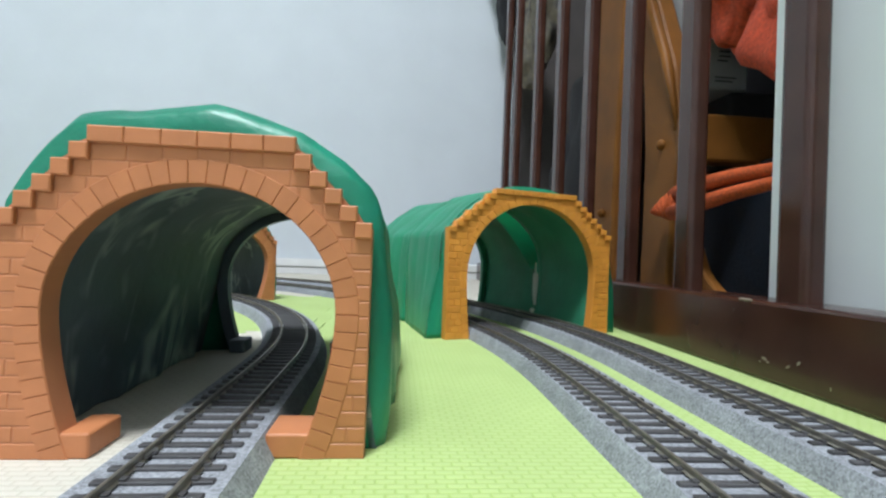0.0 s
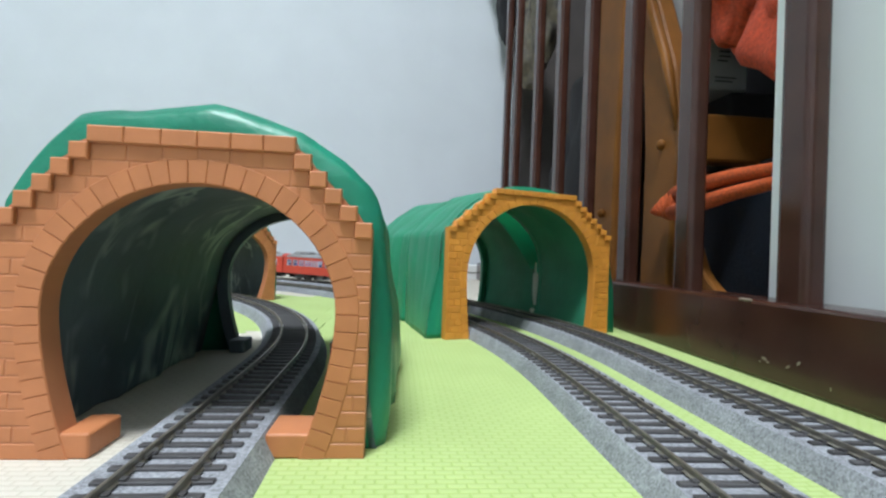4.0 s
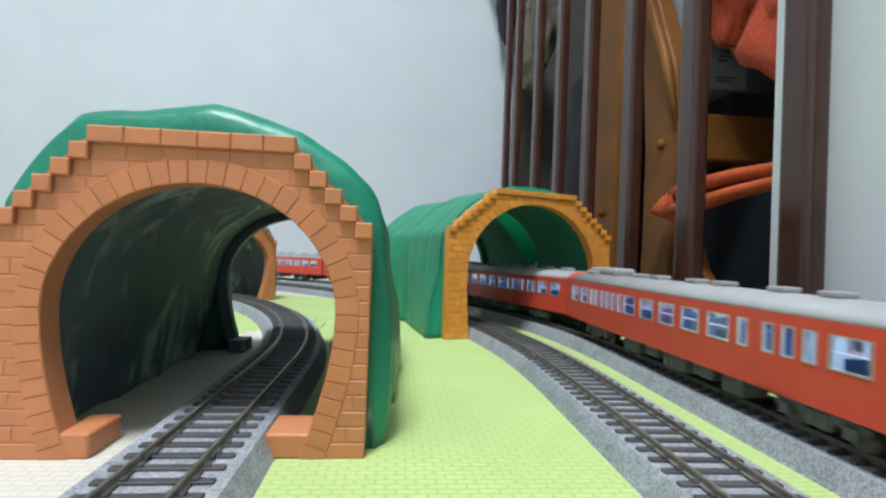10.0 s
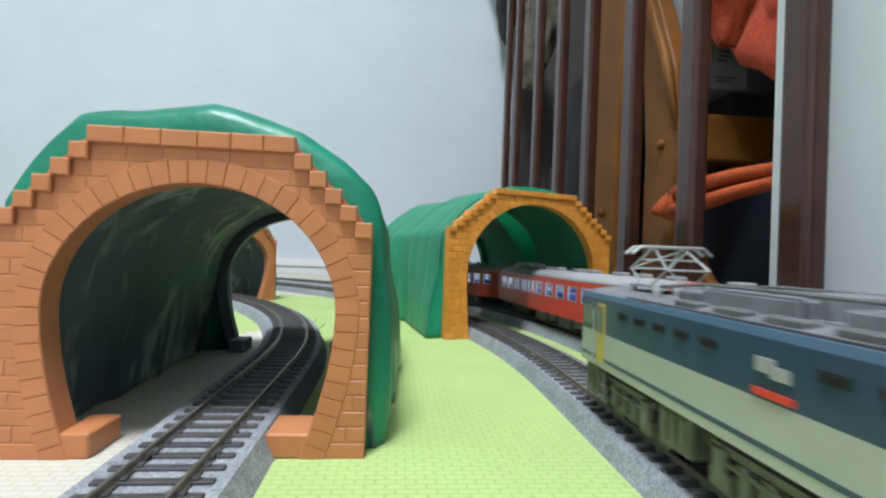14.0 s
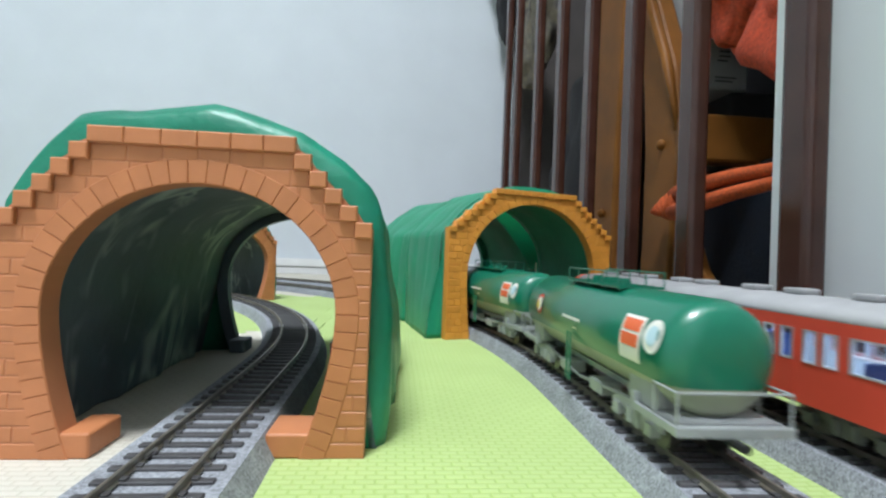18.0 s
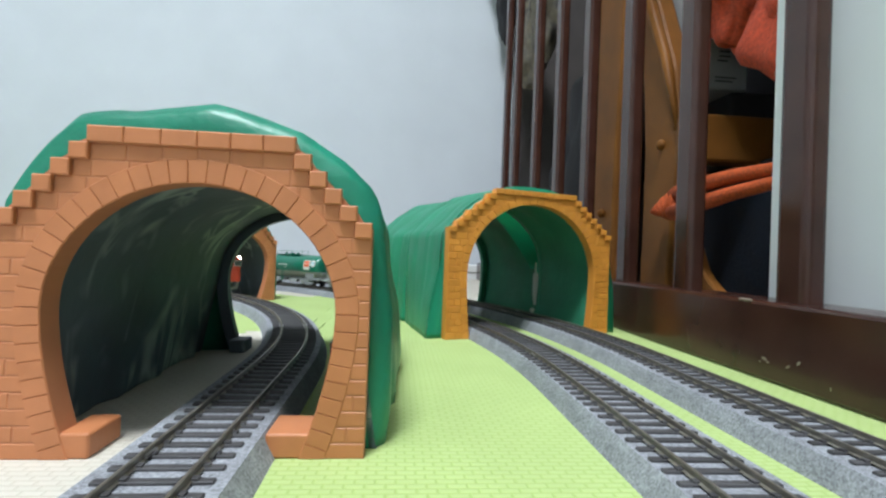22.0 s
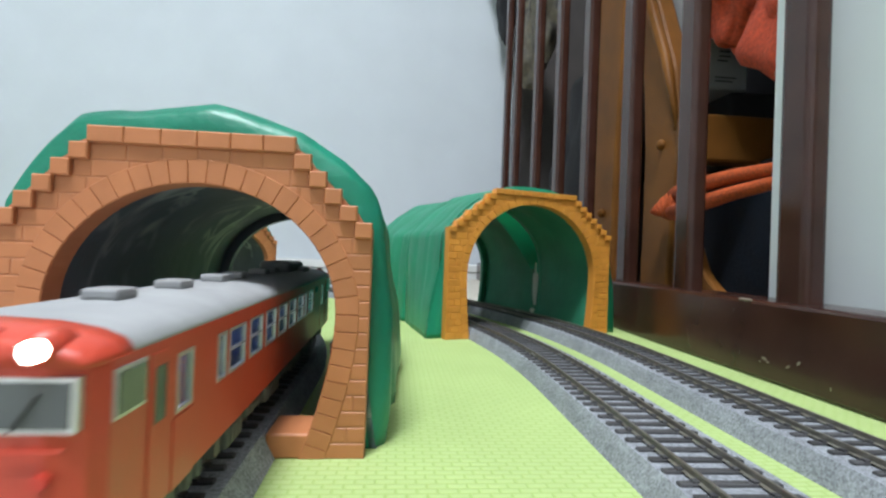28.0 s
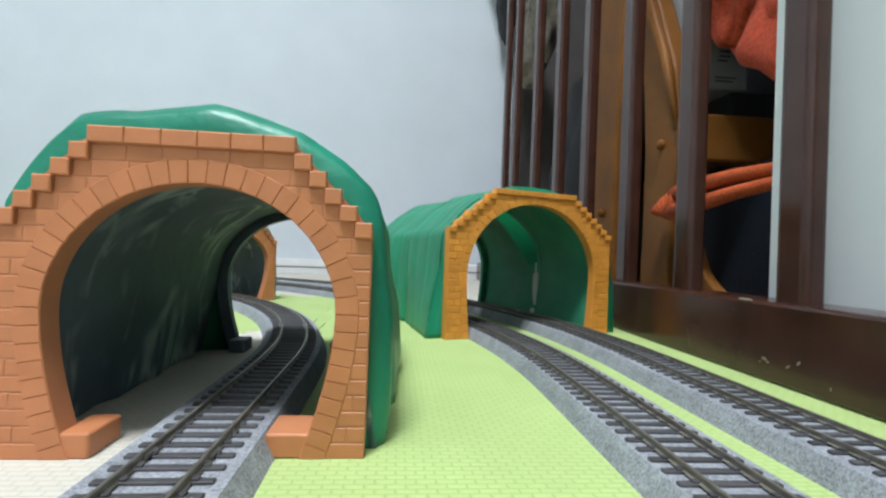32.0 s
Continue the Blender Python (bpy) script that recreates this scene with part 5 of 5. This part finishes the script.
def locomotive():
    t = thing("electric_locomotive", Matrix.Identity(4), "slate blue and cream electric locomotive model with raised pantographs", "locomotive")
    L, hw = LOCO_L / 2 - 0.004, 0.0178
    plan = [(-hw, -L + 0.003), (-0.015, -L), (0.015, -L), (hw, -L + 0.003), (hw, L - 0.003), (0.015, L), (-0.015, L), (-hw, L - 0.003)]
    def band(z0, z1, g=1.0):
        return prism(bm_new(), [(x * g, y * (1 + (g - 1) * 0.16)) for x, y in plan], z0, z1, "z")
    part("lower_body", band(0.0174, 0.0293), M["loco_cream"], t, "cream lower body")
    part("sill_band", band(0.0198, 0.0210, 1.006), M["loco_blue"], t, "thin slate blue line")
    part("upper_body", band(0.0293, 0.0411, 0.999), M["loco_blue"], t, "slate blue upper body")
    part("roof_edge", band(0.0411, 0.0430, 0.99), M["loco_light"], t, "pale blue roof edge")
    part("roof", loft(bm_new(), [[(x, y, z) for x, z in ((-0.0162, 0.0429), (-0.0145, 0.0438), (-0.009, 0.0447), (0, 0.0451), (0.009, 0.0447), (0.0145, 0.0438), (0.0162, 0.0429))] for y in (-L + 0.004, L - 0.004)]), M["loco_roof"], t)
    for e in (-1, 1):
        for sx in (-1, 1):
            part("cab_window", box(bm_new(), *sorted((sx * 0.0015, sx * 0.0135)), *sorted((e * (L - 0.0008), e * (L + 0.0004))), 0.0318, 0.0392), M["dark_glass"], t)
            door = part("cab_door", rbox(*sorted((sx * hw, sx * (hw + 0.0004))), *sorted((e * (L - 0.0240), e * (L - 0.0180))), 0.0192, 0.0396, 0.0001), M["yellow"], t, "yellow cab door")
            part("door_window", box(bm_new(), *sorted((sx * hw, sx * (hw + 0.0006))), *sorted((e * (L - 0.0230), e * (L - 0.0190))), 0.0296, 0.0386), M["dark_glass"], door)
            part("side_window", box(bm_new(), *sorted((sx * hw, sx * (hw + 0.0005))), *sorted((e * (L - 0.014), e * (L - 0.0055))), 0.0316, 0.0386), M["dark_glass"], t)
            bm = bm_new()
            tube(bm, [(sx * hw, e * (L - 0.0165), 0.019), (sx * (hw + 0.001), e * (L - 0.0165), 0.0195), (sx * (hw + 0.001), e * (L - 0.0165), 0.0365), (sx * hw, e * (L - 0.0165), 0.037)], 0.0003, 6)
            part("handrail", bm, M["steel"], t)
            bm = bm_new()
            tube(bm, [(sx * 0.0115, e * L, 0.0252), (sx * 0.0115, e * (L + 0.0012), 0.0252)], 0.0019, 14)
            part("headlamp", bm, M["lens_off"], t)
        part("snow_plough", box(bm_new(), -0.0145, 0.0145, *sorted((e * (L - 0.003), e * (L - 0.001))), 0.0040, 0.0172), M["bogie"], t)
        bm = bm_new()
        tube(bm, [(0, e * (L - 0.01), 0.0085), (0, e * (L + 0.004), 0.0085)], 0.0013, 8)
        part("coupler", bm, M["black"], t)
    for sx in (-1, 1):
        for i in range(12):
            y = -0.0605 + i * 0.0110
            if abs(y + 0.003) < 0.009:
                continue
            bm = bm_new()
            x0, x1 = sorted((sx * hw, sx * (hw + 0.0003)))
            box(bm, x0, x1, y - 0.0030, y + 0.0030, 0.0360, 0.0380)
            for q in range(3):
                box(bm, *sorted((sx * hw, sx * (hw + 0.0006))), y - 0.0027, y + 0.0027, 0.0363 + q * 0.0006, 0.0365 + q * 0.0006)
            part("grille", bm, M["black"], t)
        x0, x1 = sorted((sx * hw, sx * (hw + 0.0005)))
        bm = box(bm_new(), x0, x1, -0.0038, 0.0008, 0.0346, 0.0374)
        box(bm, x0, x1, -0.0076, -0.0030, 0.0338, 0.0362)
        part("badge", bm, M["insulator"], t, "plain pale emblem")
        part("number_bar", box(bm_new(), x0, x1, -0.0085, 0.0015, 0.0300, 0.0314), M["plate_red"], t, "red plate bar")
    for y, l, w, h in ((0.016, 0.016, 0.010, 0.0036), (-0.022, 0.012, 0.0105, 0.0030), (0.0, 0.004, 0.006, 0.0050), (-0.042, 0.006, 0.009, 0.0028), (0.041, 0.006, 0.008, 0.0024)):
        part("roof_box", rbox(-w, w, y - l, y + l, 0.0440, 0.0450 + h, 0.0006), M["loco_roof"], t)
    for y in (0.067, -0.067):
        bm = box(bm_new(), -0.0085, 0.0085, y - 0.010, y + 0.010, 0.0466, 0.0472)
        for px in (-0.0072, 0.0072):
            for py in (-0.0085, 0.0085):
                tube(bm, [(px, y + py, 0.0440), (px, y + py, 0.0470)], 0.0010, 8)
        p = part("pantograph_base", bm, M["steel"], t)
        bm = bm_new()
        for px in (-0.0072, 0.0072):
            for e in (-1, 1):
                tube(bm, [(px, y + e * 0.003, 0.0472), (px * 0.95, y + e * 0.0120, 0.0525), (px * 0.72, y + e * 0.0012, 0.0592)], 0.00042, 6)
        for e in (-1, 1):
            tube(bm, [(-0.0069, y + e * 0.0120, 0.0525), (0.0069, y + e * 0.0120, 0.0525)], 0.00042, 6)
            tube(bm, [(-0.0069, y + e * 0.0120, 0.0525), (0.0050, y + e * 0.0025, 0.0585)], 0.00034, 6)
            tube(bm, [(-0.0060, y + e * 0.0065, 0.0556), (0.0060, y + e * 0.0065, 0.0556)], 0.00034, 6)
        part("pantograph_arm", bm, M["steel"], p)
        bm = bm_new()
        for e in (-0.0024, 0.0024):
            tube(bm, [(-0.0135, y + e, 0.0574), (-0.0105, y + e, 0.0598), (0.0105, y + e, 0.0598), (0.0135, y + e, 0.0574)], 0.00055, 6)
        for px in (-0.0105, 0.0, 0.0105):
            tube(bm, [(px, y - 0.0024, 0.0597), (px, y + 0.0024, 0.0597)], 0.0004, 6)
        part("contact_strip", bm, M["steel"], p)
    for sx in (-1, 1):
        # black strip put in for the dark gap between roof edge and roof
        part("roof_gutter", rbox(*sorted((sx * 0.0148, sx * 0.0168)), -0.062, 0.062, 0.0422, 0.0434, 0.0003), M["black"], t, "black strip in place of the dark gap beside the roof")
        for i in range(5):
            part("roof_grille", rbox(*sorted((sx * 0.0112, sx * 0.0150)), -0.040 + i * 0.0165, -0.0295 + i * 0.0165, 0.0432, 0.0452, 0.0004), M["under_grey"], t)
        bm = bm_new()
        tube(bm, [(sx * 0.0085, -0.058, 0.0472), (sx * 0.0095, -0.03, 0.0496), (sx * 0.0095, 0.03, 0.0496), (sx * 0.0085, 0.058, 0.0472)], 0.0005, 6)
        part("roof_conduit", bm, M["under_grey"], t)
    for y in (0.052, -0.052):
        for px in (-0.0115, -0.005, 0.005, 0.0115):
            bm = bm_new()
            tube(bm, [(px, y, 0.0438), (px, y, 0.0462), (px, y, 0.0482)], [0.0011, 0.0014, 0.0008], 8)
            part("insulator", bm, M["insulator"], t)
    part("chassis", box(bm_new(), -0.0140, 0.0140, -L + 0.005, L - 0.005, 0.0120, 0.0178), M["black"], t)
    for y, l, z in ((0.033, 0.0075, 0.0062), (-0.033, 0.0075, 0.0062), (0.090, 0.0035, 0.0052), (-0.090, 0.0035, 0.0052)):
        for sx in (-1, 1):
            bm = bevel(box(bm_new(), *sorted((sx * 0.0158, sx * 0.006)), y - l, y + l, z, 0.0168), 0.0005)
            for q in range(3):
                box(bm, *sorted((sx * 0.0163, sx * 0.0150)), y - l * 0.8 + q * l * 0.6, y - l * 0.8 + q * l * 0.6 + l * 0.35, z + 0.0015, 0.0155)
            part("equipment_box", bm, M["bogie"], t)
    for e in (-1, 1):
        for sx in (-1, 1):
            bm = bm_new()
            for z in (0.0072, 0.0112, 0.0150):
                box(bm, *sorted((sx * 0.0152, sx * 0.0174)), *sorted((e * (L - 0.0240), e * (L - 0.0180))), z, z + 0.0006)
            tube(bm, [(sx * 0.0172, e * (L - 0.0182), 0.0072), (sx * 0.0172, e * (L - 0.0182), 0.0176)], 0.0004, 6)
            tube(bm, [(sx * 0.0172, e * (L - 0.0238), 0.0072), (sx * 0.0172, e * (L - 0.0238), 0.0176)], 0.0004, 6)
            part("cab_step", bm, M["bogie"], t, "olive grey steps below the cab door")
    for y in (0.064, -0.064, 0.0):
        b = make_bogie(t, y, 0.030, "bogie", 0.0066)
        for sx in (-1, 1):
            bm = box(bm_new(), *sorted((sx * 0.0125, sx * 0.0146)), -0.0185, 0.0185, 0.0128, 0.0146)
            for wy in (-0.015, 0.015):
                tube(bm, [(sx * 0.0145, wy, 0.0070), (sx * 0.0145, wy, 0.0140)], 0.0022, 10)
                box(bm, *sorted((sx * 0.0130, sx * 0.0152)), wy - 0.0034, wy + 0.0034, 0.0046, 0.0090)
            for wy in (-0.0075, 0.0, 0.0075):
                tube(bm, [(sx * 0.0140, wy, 0.0060), (sx * 0.0140, wy, 0.0128)], 0.0016, 8)
            tube(bm, [(sx * 0.0150, -0.016, 0.0112), (sx * 0.0150, 0.016, 0.0112)], 0.0006, 6)
            part("spring_gear", bm, M["bogie"], b)
    return t


def tank_wagon(badge):
    t = thing("tank_wagon", Matrix.Identity(4), "glossy green tank wagon model on a pale grey frame", "wagon", "tank wagons")
    L, r, zc = TANK_L / 2 - 0.004, 0.0168, 0.0285
    secs = []
    for y, k in ((-0.0762, 0.22), (-0.0757, 0.55), (-0.0744, 0.80), (-0.0722, 0.94), (-0.0690, 1.0), (-0.02, 1.0), (0.02, 1.0), (0.0690, 1.0), (0.0722, 0.94), (0.0744, 0.80), (0.0757, 0.55), (0.0762, 0.22)):
        secs.append([(r * k * math.sin(a), y, zc + r * k * math.cos(a)) for a in [2 * math.pi * i / 40 for i in range(40)]])
    for name, key, lab, up in (("tank", "tank", "glossy green tank", True), ("belly", "tank_grey", "cream grey belly of the tank", False)):
        bm = loft(bm_new(), secs)
        bmesh.ops.bisect_plane(bm, geom=list(bm.verts) + list(bm.edges) + list(bm.faces), plane_co=(0, 0, 0.0212), plane_no=(0, 0, 1), clear_inner=up, clear_outer=not up)
        part(name, bm, M[key], t, lab, smooth=True)
    # frame
    frame_part = part("underframe", box(bm_new(), -0.0060, 0.0060, -L, L, 0.0098, 0.0120), M["tank_frame"], t, "pale grey underframe")
    for e in (-1, 1):
        for sx in (-1, 1):
            part("side_sill", box(bm_new(), *sorted((sx * 0.0145, sx * 0.0160)), *sorted((e * (L - 0.0019), e * 0.0561)), 0.0100, 0.0121), M["tank_frame"], frame_part)
        part("end_beam", rbox(-0.0165, 0.0165, *sorted((e * (L + 0.0001), e * (L - 0.0018))), 0.0100, 0.0127, 0.0002), M["tank_frame"], frame_part)
        part("bolster", box(bm_new(), -0.0160, 0.0160, *sorted((e * 0.054, e * 0.056)), 0.0097, 0.0150), M["tank_frame"], frame_part)
        for i in range(5):
            part("platform_slat", box(bm_new(), -0.0150, 0.0150, *sorted((e * (L - 0.003 - i * 0.0026), e * (L - 0.0046 - i * 0.0026))), 0.0119, 0.0128), M["tank_frame"], frame_part)
    for e in (-1, 1):
        bm = bm_new()
        for sx in (-1, 1):
            tube(bm, [(sx * 0.0158, e * (L - 0.001), 0.0125), (sx * 0.0158, e * (L - 0.001), 0.0212)], 0.0004, 6)
            tube(bm, [(sx * 0.0158, e * (L - 0.001), 0.0212), (sx * 0.0158, e * (L - 0.013), 0.0212), (sx * 0.0158, e * (L - 0.013), 0.0125)], 0.0004, 6)
        tube(bm, [(-0.0158, e * (L - 0.001), 0.0212), (0.0158, e * (L - 0.001), 0.0212)], 0.0004, 6)
        part("end_railing", bm, M["tank_frame"], t)
        for sx in (-1, 1):
            bm = bevel(box(bm_new(), *sorted((sx * 0.0140, sx * 0.004)), *sorted((e * 0.048, e * 0.066)), 0.0118, 0.0205), 0.0006)
            part("saddle", bm, M["tank_frame"], t)
        bm = bm_new()
        tube(bm, [(0, e * (L - 0.01), 0.0085), (0, e * (L + 0.004), 0.0085)], 0.0013, 8)
        part("coupler", bm, M["black"], t)
    # valves and ladder at mid length
    for sx in (-1, 1):
        bm = bm_new()
        for dy in (-0.0020, 0.0020):
            tube(bm, [(sx * 0.0174, dy, 0.0050), (sx * 0.0174, dy, 0.0245)], 0.00045, 6)
        for i in range(6):
            z = 0.0065 + i * 0.0031
            tube(bm, [(sx * 0.0174, -0.0020, z), (sx * 0.0174, 0.0020, z)], 0.0003, 5)
        part("ladder", bm, M["tank"], t, "green side ladder")
        for y in (-0.018, 0.018):
            bm = bevel(box(bm_new(), *sorted((sx * 0.0130, sx * 0.0045)), y - 0.0055, y + 0.0055, 0.0045, 0.0095), 0.0006)
            part("equipment_box", bm, M["tank_frame"], t)
        bm = bm_new()
        tube(bm, [(sx * 0.0120, -0.046, 0.0102), (sx * 0.0120, 0.0, 0.0062), (sx * 0.0120, 0.046, 0.0102)], 0.0006, 6)
        part("truss_rod", bm, M["tank_frame"], t)
    # walkway and manhole on top
    deck = None
    for sx in (-1, 1):
        bm = box(bm_new(), *sorted((sx * 0.0045, sx * 0.0090)), -0.0270, 0.0270, 0.0448, 0.0453)
        for y in (-0.024, -0.008, 0.008, 0.024):
            box(bm, *sorted((sx * 0.006, sx * 0.0075)), y - 0.0005, y + 0.0005, 0.0425, 0.0448)
        deck = part("walkway", bm, M["tank"], t)
    for i in range(9):
        part("tread", box(bm_new(), -0.0085, 0.0085, -0.026 + i * 0.0065 - 0.0006, -0.026 + i * 0.0065 + 0.0006, 0.0452, 0.0457), M["tank"], deck)
    bm = bm_new()
    for sx in (-1, 1):
        tube(bm, [(sx * 0.0090, -0.026, 0.0453), (sx * 0.0090, -0.026, 0.0508), (sx * 0.0090, 0.026, 0.0508), (sx * 0.0090, 0.026, 0.0453)], 0.0003, 6)
        for y in (-0.012, 0.002, 0.014):
            tube(bm, [(sx * 0.0090, y, 0.0453), (sx * 0.0090, y, 0.0508)], 0.0003, 6)
    part("walkway_rail", bm, M["tank"], t)
    for y, rr in ((0.0, 0.0042), (-0.013, 0.0025), (0.014, 0.0025)):
        bm = bm_new()
        tube(bm, [(0, y, 0.0440), (0, y, 0.0472)], rr, 20)
        tube(bm, [(0, y, 0.0472), (0, y, 0.0480)], rr * 0.82, 20)
        part("manhole", bm, M["tank"], t)

    def plate(y0, y1, a0, a1, lift):
        """A label that follows the round of the tank, angles from the top in degrees."""
        bm = bm_new()
        rr = r + lift
        n = 8
        loft(bm, [[(rr * math.sin(math.radians(a0 + (a1 - a0) * i / n)), y, zc + rr * math.cos(math.radians(a0 + (a1 - a0) * i / n))) for i in range(n + 1)] for y in (y0, y1)], closed=False, caps=False)
        return bm

    def disc(y, a, rad, lift):
        bm = bm_new()
        vs = []
        for i in range(24):
            q = 2 * math.pi * i / 24
            ang = math.radians(a) + rad * math.sin(q) / r
            vs.append(bm.verts.new(((r + lift) * math.sin(ang), y + rad * math.cos(q), zc + (r + lift) * math.cos(ang))))
        bm.faces.new(vs)
        return bm

    for sg in (1, -1):
        end = -sg
        y = -0.0533
        pl = part("label_plate", plate(y - 0.0068, y + 0.0068, sg * 56, sg * 104, 0.0003), M["label_white"], t, "white and orange label plate")
        part("label_field", plate(y - 0.0056, y + 0.0056, sg * 60, sg * 73, 0.0005), M["label_orange"], pl)
        part("label_field", plate(y - 0.0056, y + 0.0056, sg * 76, sg * 89, 0.0005), M["label_orange"], pl)
        b = part("round_badge", disc(-0.0664, sg * 72, 0.0050, 0.0004), M["label_white"], t, "round pale badge")
        part("badge_middle", disc(-0.0664, sg * 72, 0.0030, 0.0006), M["label_blue"], b)
        part("text_bar", plate(-0.0105, 0.0105, sg * 82, sg * 86, 0.0003), M["label_white"], t)
        part("text_bar", plate(-0.007, -0.003, sg * 95, sg * 97, 0.0003), M["label_white"], t)
        if badge:
            b = part("round_badge", disc(0.047, sg * 80, 0.0052, 0.0003), M["plate_red"], t, "round red and yellow badge")
            part("badge_middle", disc(0.047, sg * 80, 0.0036, 0.0005), M["label_white"], b)
            part("badge_middle", disc(0.0482, sg * 82, 0.0020, 0.0007), M["label_yellow"], b)
    make_bogie(t, 0.050, 0.022, "tank_frame")
    make_bogie(t, -0.050, 0.022, "tank_frame")
    return t


# ---- the way of the trains ----
def glide(keys, t):
    """Place along the loop at t, straight between the keys and beyond them at the end speeds."""
    if t <= keys[0][0]:
        (a, u), (b, v) = keys[0], keys[1]
    elif t >= keys[-1][0]:
        (a, u), (b, v) = keys[-2], keys[-1]
    else:
        for (a, u), (b, v) in zip(keys, keys[1:]):
            if a <= t <= b:
                break
    return u + (v - u) * (t - a) / (b - a)


OUTER_KEYS = [(0.0, 0.958), (2.0, 0.732), (3.5, 0.552), (5.5, 0.3290), (6.0, 0.2736), (7.0, 0.1635), (8.0, 0.0530), (9.3, -0.0915), (10.4, -0.2110), (11.4, -0.3195), (12.2, -0.4085), (13.6, -0.5525), (18.0, -1.0255), (18.6, -1.0895), (19.4, -1.1750), (20.0, -1.2380), (32.0, -2.52)]
INNER_KEYS = [(0.0, -1.70), (13.3, -0.1235), (13.6, -0.0883), (14.1, -0.0271), (14.5, 0.0221), (16.7, 0.277), (18.0, 0.430), (19.0, 0.554), (20.3, 0.706), (22.3, 0.946), (32.0, 2.09)]
SMALL_KEYS = [(0.0, 2.60), (21.0, 0.484), (22.4, 0.3510), (23.3, 0.2650), (25.0, 0.1080), (27.5, -0.1305), (28.0, -0.1825), (28.6, -0.2355), (29.3, -0.2965), (30.0, -0.3590), (32.0, -0.540)]


def drive(car, loop, keys, offset, base, towards, flip=False):
    """Keys a vehicle and its two bogies. offset: its middle, behind the train's head along the loop."""
    bogies = sorted([o for o in car.children if o.name.split(".")[0] == "bogie"], key=lambda o: o.location.y)
    rows, turn = [], {b: [] for b in bogies}
    for i in range(129):
        t = 32.0 * i / 128
        s = glide(keys, t) + (offset if towards else -offset)
        pa, ha = loop.at(s - base)
        pb, hb = loop.at(s + base)
        d = pb - pa
        mid = (pa + pb) / 2
        away = math.atan2(d.y, d.x) - math.pi / 2
        local = towards != flip
        yaw = away + (math.pi if local else 0)
        rows.append((t, Matrix.Translation((mid.x, mid.y, RAIL_TOP)) @ Matrix.Rotation(yaw, 4, "Z")))
        for b in bogies:
            at_far = (b.location.y > 0) != local
            h = hb if at_far else ha
            turn[b].append(0.0 if abs(b.location.y) < 0.01 else (h - away + math.pi) % (2 * math.pi) - math.pi)
    places = {b: b.location.copy() for b in bogies}
    walk(car, rows)
    for b in bogies:
        walk(b, [(r[0], Matrix.Translation(places[b]) @ Matrix.Rotation(a, 4, "Z")) for r, a in zip(rows, turn[b])])


room()
mats()
tunnels()
fence()
closet_things()
track(OUTER, "outer loop of track", "curved railway track section with grey ballast roadbed and black sleepers", (-0.42, 1.15))
track(INNER, "inner loop of track", "railway track section with grey ballast roadbed and black sleepers", (-0.42, 1.05), 0.0186)
track(SMALL, "small loop of track", "railway track section with grey ballast roadbed passing through the tunnels", (-0.42, 0.75))
lead_car = rail_car(True)
plain_car = rail_car(False, cooled=False)
outer_cars = [lead_car, plain_car, rail_car(False), copy_thing(plain_car, Matrix.Identity(4))]
small_cars = [tagged(rail_car(True, both=True), "single vermilion diesel railcar model with a cab at each end")]
loco = locomotive()
tanks = [tank_wagon(True), tank_wagon(True)]


def motions():
    for i, car in enumerate(outer_cars):
        drive(car, OUTER, OUTER_KEYS, CAR_L / 2 + i * CAR_PITCH, BOGIE_AT, True, i % 2 == 1)
    for car in small_cars:
        drive(car, SMALL, SMALL_KEYS, SOLO_L / 2, SOLO_BOGIE_AT, True)
    drive(loco, INNER, INNER_KEYS, LOCO_L / 2, 0.064, False)
    for i, car in enumerate(tanks):
        drive(car, INNER, INNER_KEYS, LOCO_L + 0.0005 + TANK_L / 2 + i * (TANK_L + 0.003), 0.050, False)


motions()
